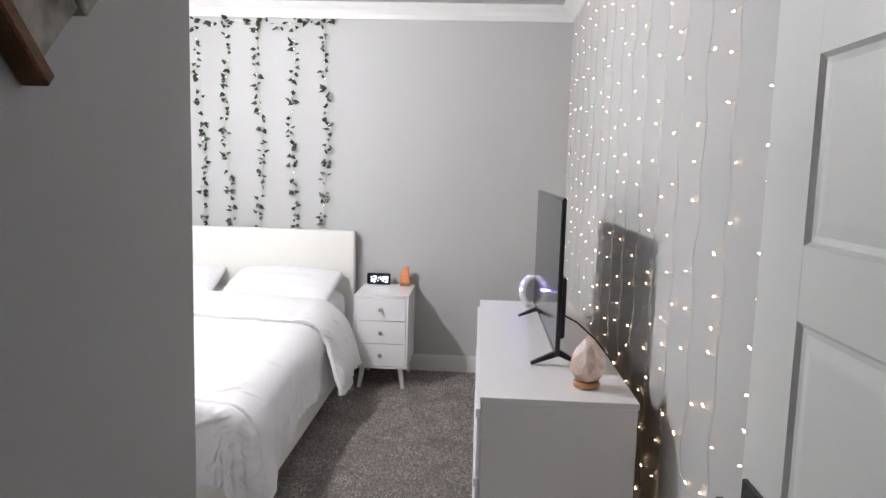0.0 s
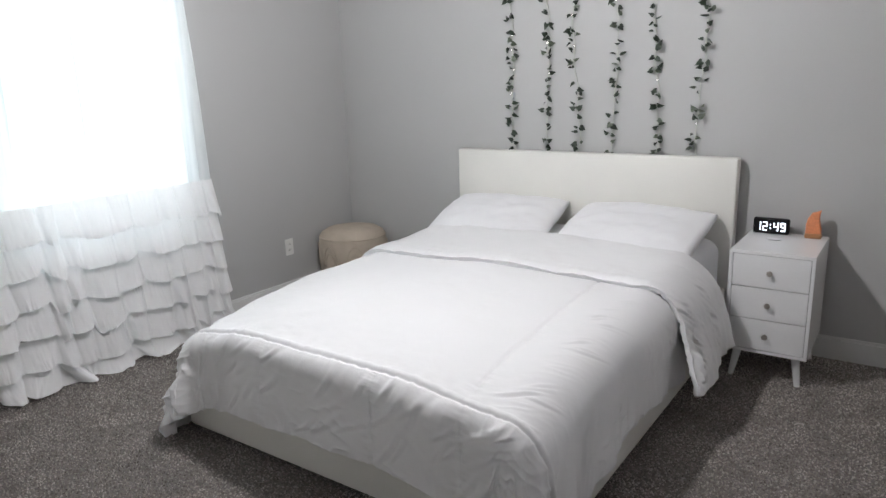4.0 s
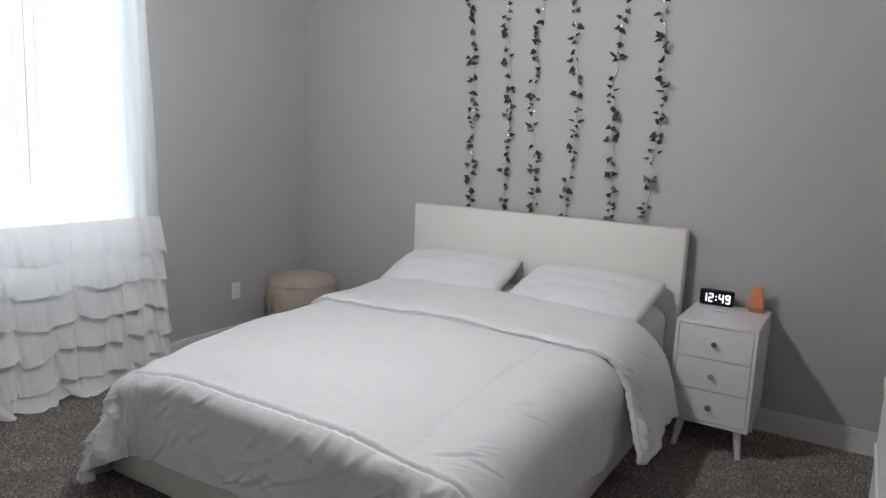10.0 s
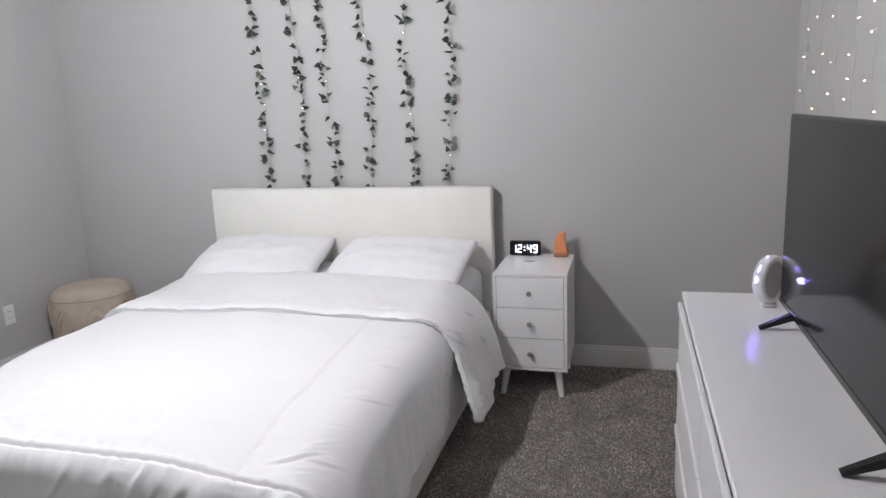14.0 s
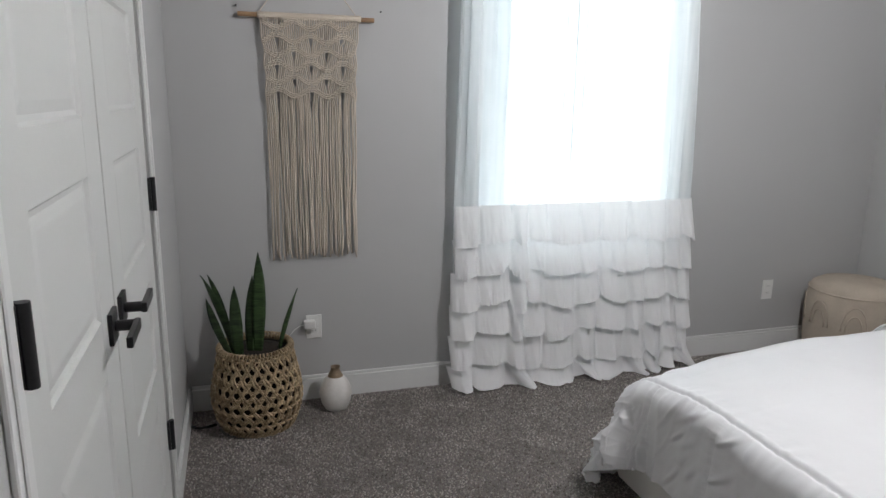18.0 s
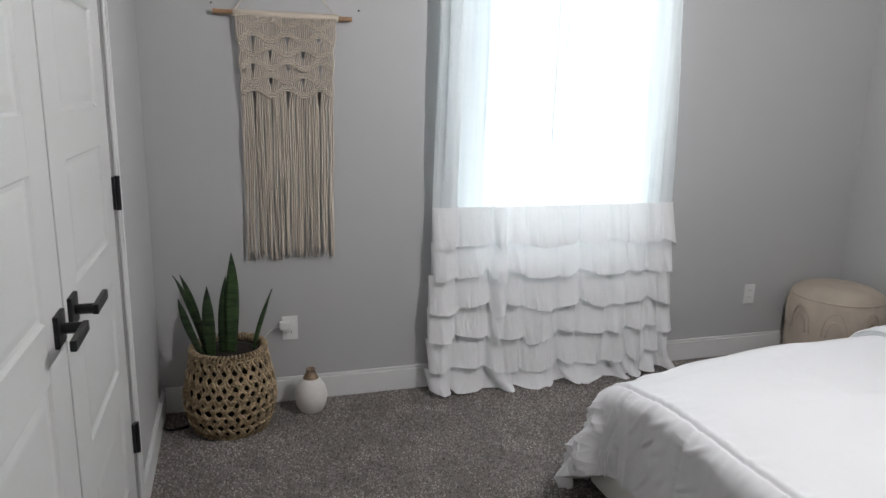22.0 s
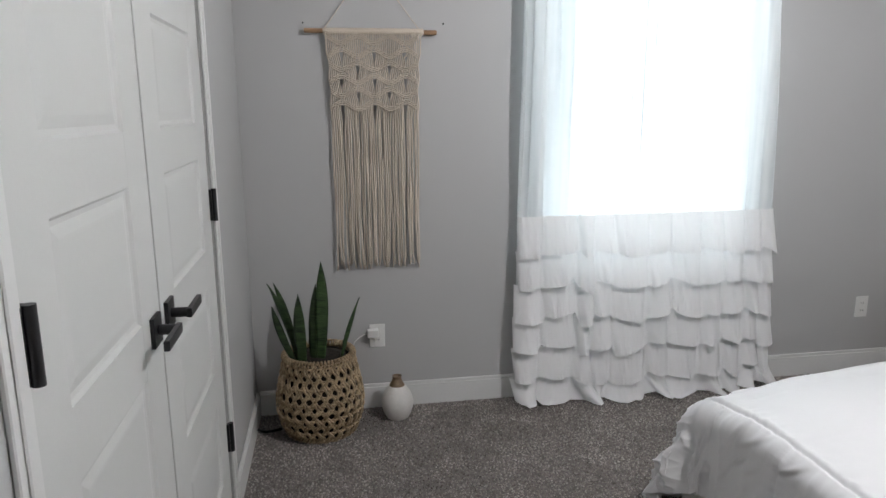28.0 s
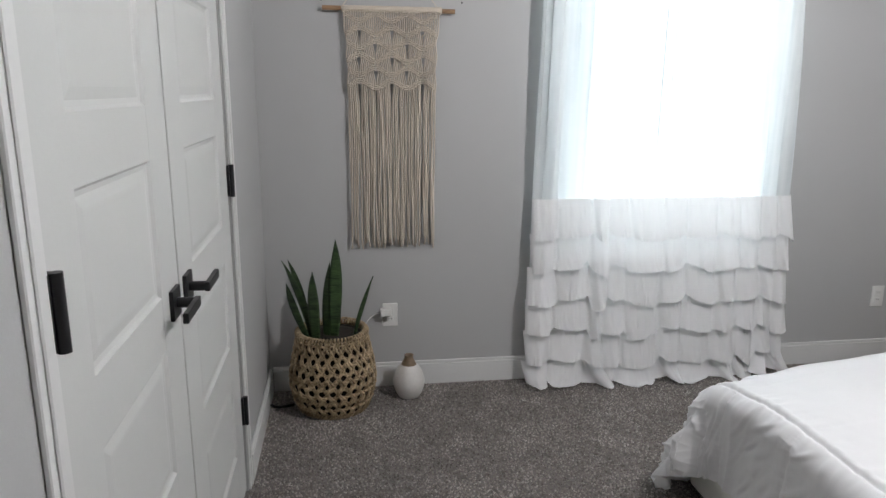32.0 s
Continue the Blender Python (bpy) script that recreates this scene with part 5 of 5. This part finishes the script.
# ---- wall art in the hallway ----
BARN = mat("dark_stained_wood", (0.16, 0.075, 0.032), 0.6, vary=0.35, scale=14, fine=120, stretch=(4, 1, 4), bump=0.2)
MARBLE = mat("washed_grey_paint", (0.13, 0.115, 0.11), 0.6, vary=0.6, scale=9, fine=34, second=(0.56, 0.51, 0.45))
BROWNWASH = mat("washed_brown_stain", (0.20, 0.13, 0.085), 0.6, vary=0.4, scale=9, fine=90, second=(0.30, 0.23, 0.17))
art = empty("wall_art", -0.30, 0.53, 1.52, "diamond-shaped wooden wall art with grey washed panels", "wall art")
AM = pose(-0.3095, 0.517, 1.53, 45, 0, 0)
for d in ((0, 0.44, 0.405, 0.44), (0, 0.014, 0, 0.4048), (0.405, 0.44, 0, 0.4048)):
    bm = boxed(0.0, 0.024, *d, bevel=0.002)
    bm.transform(AM)
    part("frame_strip", bm, BARN, art)
for k, d in enumerate(((0.015, 0.092, 0.012, 0.404), (0.094, 0.185, 0.002, 0.404), (0.187, 0.404, 0.006, 0.404))):
    bm = boxed(0.0, 0.017 + 0.003 * (k % 2), *d, bevel=0.002)
    bm.transform(AM)
    part("panel", bm, BROWNWASH if k == 2 else MARBLE, art, "brown washed panel" if k == 2 else "grey washed panel")

# ---- adhesive hooks ----
CLEAR = mat("cloudy_plastic", (0.42, 0.45, 0.48), 0.25, vary=0.08)
for M, label in ((pose(E, 4.68, 1.624, 0, 0, -90), "small grey adhesive hook on the wall near the corner"), (pose(-2.177, N, 1.341), "small cloudy plastic adhesive hook beside an ivy garland")):
    hook = empty("adhesive_hook", *M.translation, label, "hook", "adhesive hooks")
    bm = boxed(-0.010, 0.010, -0.004, -0.0005, -0.028, 0.028, bevel=0.0015)
    bm.transform(M)
    part("backing", bm, CLEAR, hook)
    bm = tube(bmesh.new(), [(0, -0.004, -0.004), (0, -0.010, -0.014), (0, -0.018, -0.016), (0, -0.022, -0.006)], 0.0035, 8)
    bm.transform(M)
    part("hook_arm", bm, CLEAR, hook, smooth=True)

# ---- carpet pile ----
rng = np.random.default_rng(4)
GRID = 0.0105
gx, gy = np.meshgrid(np.arange(W + 0.02, E - 0.02, GRID), np.arange(-0.3, N - 0.02, GRID))
px, py = gx.ravel() + rng.uniform(-0.5, 0.5, gx.size) * GRID, gy.ravel() + rng.uniform(-0.5, 0.5, gx.size) * GRID
keep = ~((px > BX0 + 0.25) & (px < BX1 - 0.25) & (py > BY0 + 0.3)) & ~((py < S - 0.03) & (px < -0.29)) & ~((px > DX0 + 0.08) & (px < DX1 - 0.05) & (py > DY0 + 0.05) & (py < DY1 - 0.05))
px, py = px[keep], py[keep]
count = px.size
ang, lean, tall, wide = rng.uniform(0, 6.28, count), rng.uniform(0, 0.006, count), rng.uniform(0.003, 0.0085, count), rng.uniform(0.0035, 0.0062, count)
way = rng.uniform(0, 6.28, count)
verts = np.zeros((count, 4, 3))
for k in range(3):
    verts[:, k, 0], verts[:, k, 1], verts[:, k, 2] = px + wide * np.cos(ang + k * 2.094), py + wide * np.sin(ang + k * 2.094), 0.0005
verts[:, 3, 0], verts[:, 3, 1], verts[:, 3, 2] = px + lean * np.cos(way), py + lean * np.sin(way), tall
ids = np.arange(count)[:, None] * 4
faces = np.concatenate([ids + np.array([[0, 1, 3]]), ids + np.array([[1, 2, 3]]), ids + np.array([[2, 0, 3]])])
pile_me = bpy.data.meshes.new("carpet_pile")
pile_me.from_pydata(verts.reshape(-1, 3), [], faces.tolist())
PILE = bpy.data.materials.new("carpet_fibre")
PILE.use_nodes = True
pn, pl = PILE.node_tree.nodes, PILE.node_tree.links
geo, rampc, big, mul, tcc = (pn.new("ShaderNode" + k) for k in ("NewGeometry", "ValToRGB", "TexNoise", "Mix", "TexCoord"))
pl.new(geo.outputs["Random Per Island"], rampc.inputs[0])
for pos, col in ((0.0, (0.155, 0.136, 0.124)), (0.24, (0.265, 0.236, 0.216)), (0.75, (0.395, 0.360, 0.334)), (1.0, (0.50, 0.463, 0.435))):
    e = rampc.color_ramp.elements[0] if pos == 0 else rampc.color_ramp.elements[-1] if pos == 1 else rampc.color_ramp.elements.new(pos)
    e.position, e.color = pos, (*col, 1)
big.inputs["Scale"].default_value, big.inputs["Detail"].default_value, big.inputs["Distortion"].default_value = 5.5, 6, 0.8
pl.new(tcc.outputs["Object"], big.inputs["Vector"])
mul.data_type, mul.blend_type = "RGBA", "OVERLAY"
mul.inputs[0].default_value = 0.72
pl.new(rampc.outputs[0], mul.inputs[6]), pl.new(big.outputs[0], mul.inputs[7])
pl.new(mul.outputs[2], pn["Principled BSDF"].inputs["Base Color"])
pn["Principled BSDF"].inputs["Roughness"].default_value = 0.95
pile_me.materials.append(PILE)
pile = new("carpet_pile", pile_me)
tagged(pile, "short speckled grey-brown carpet tufts", "carpet", kind="stuff")
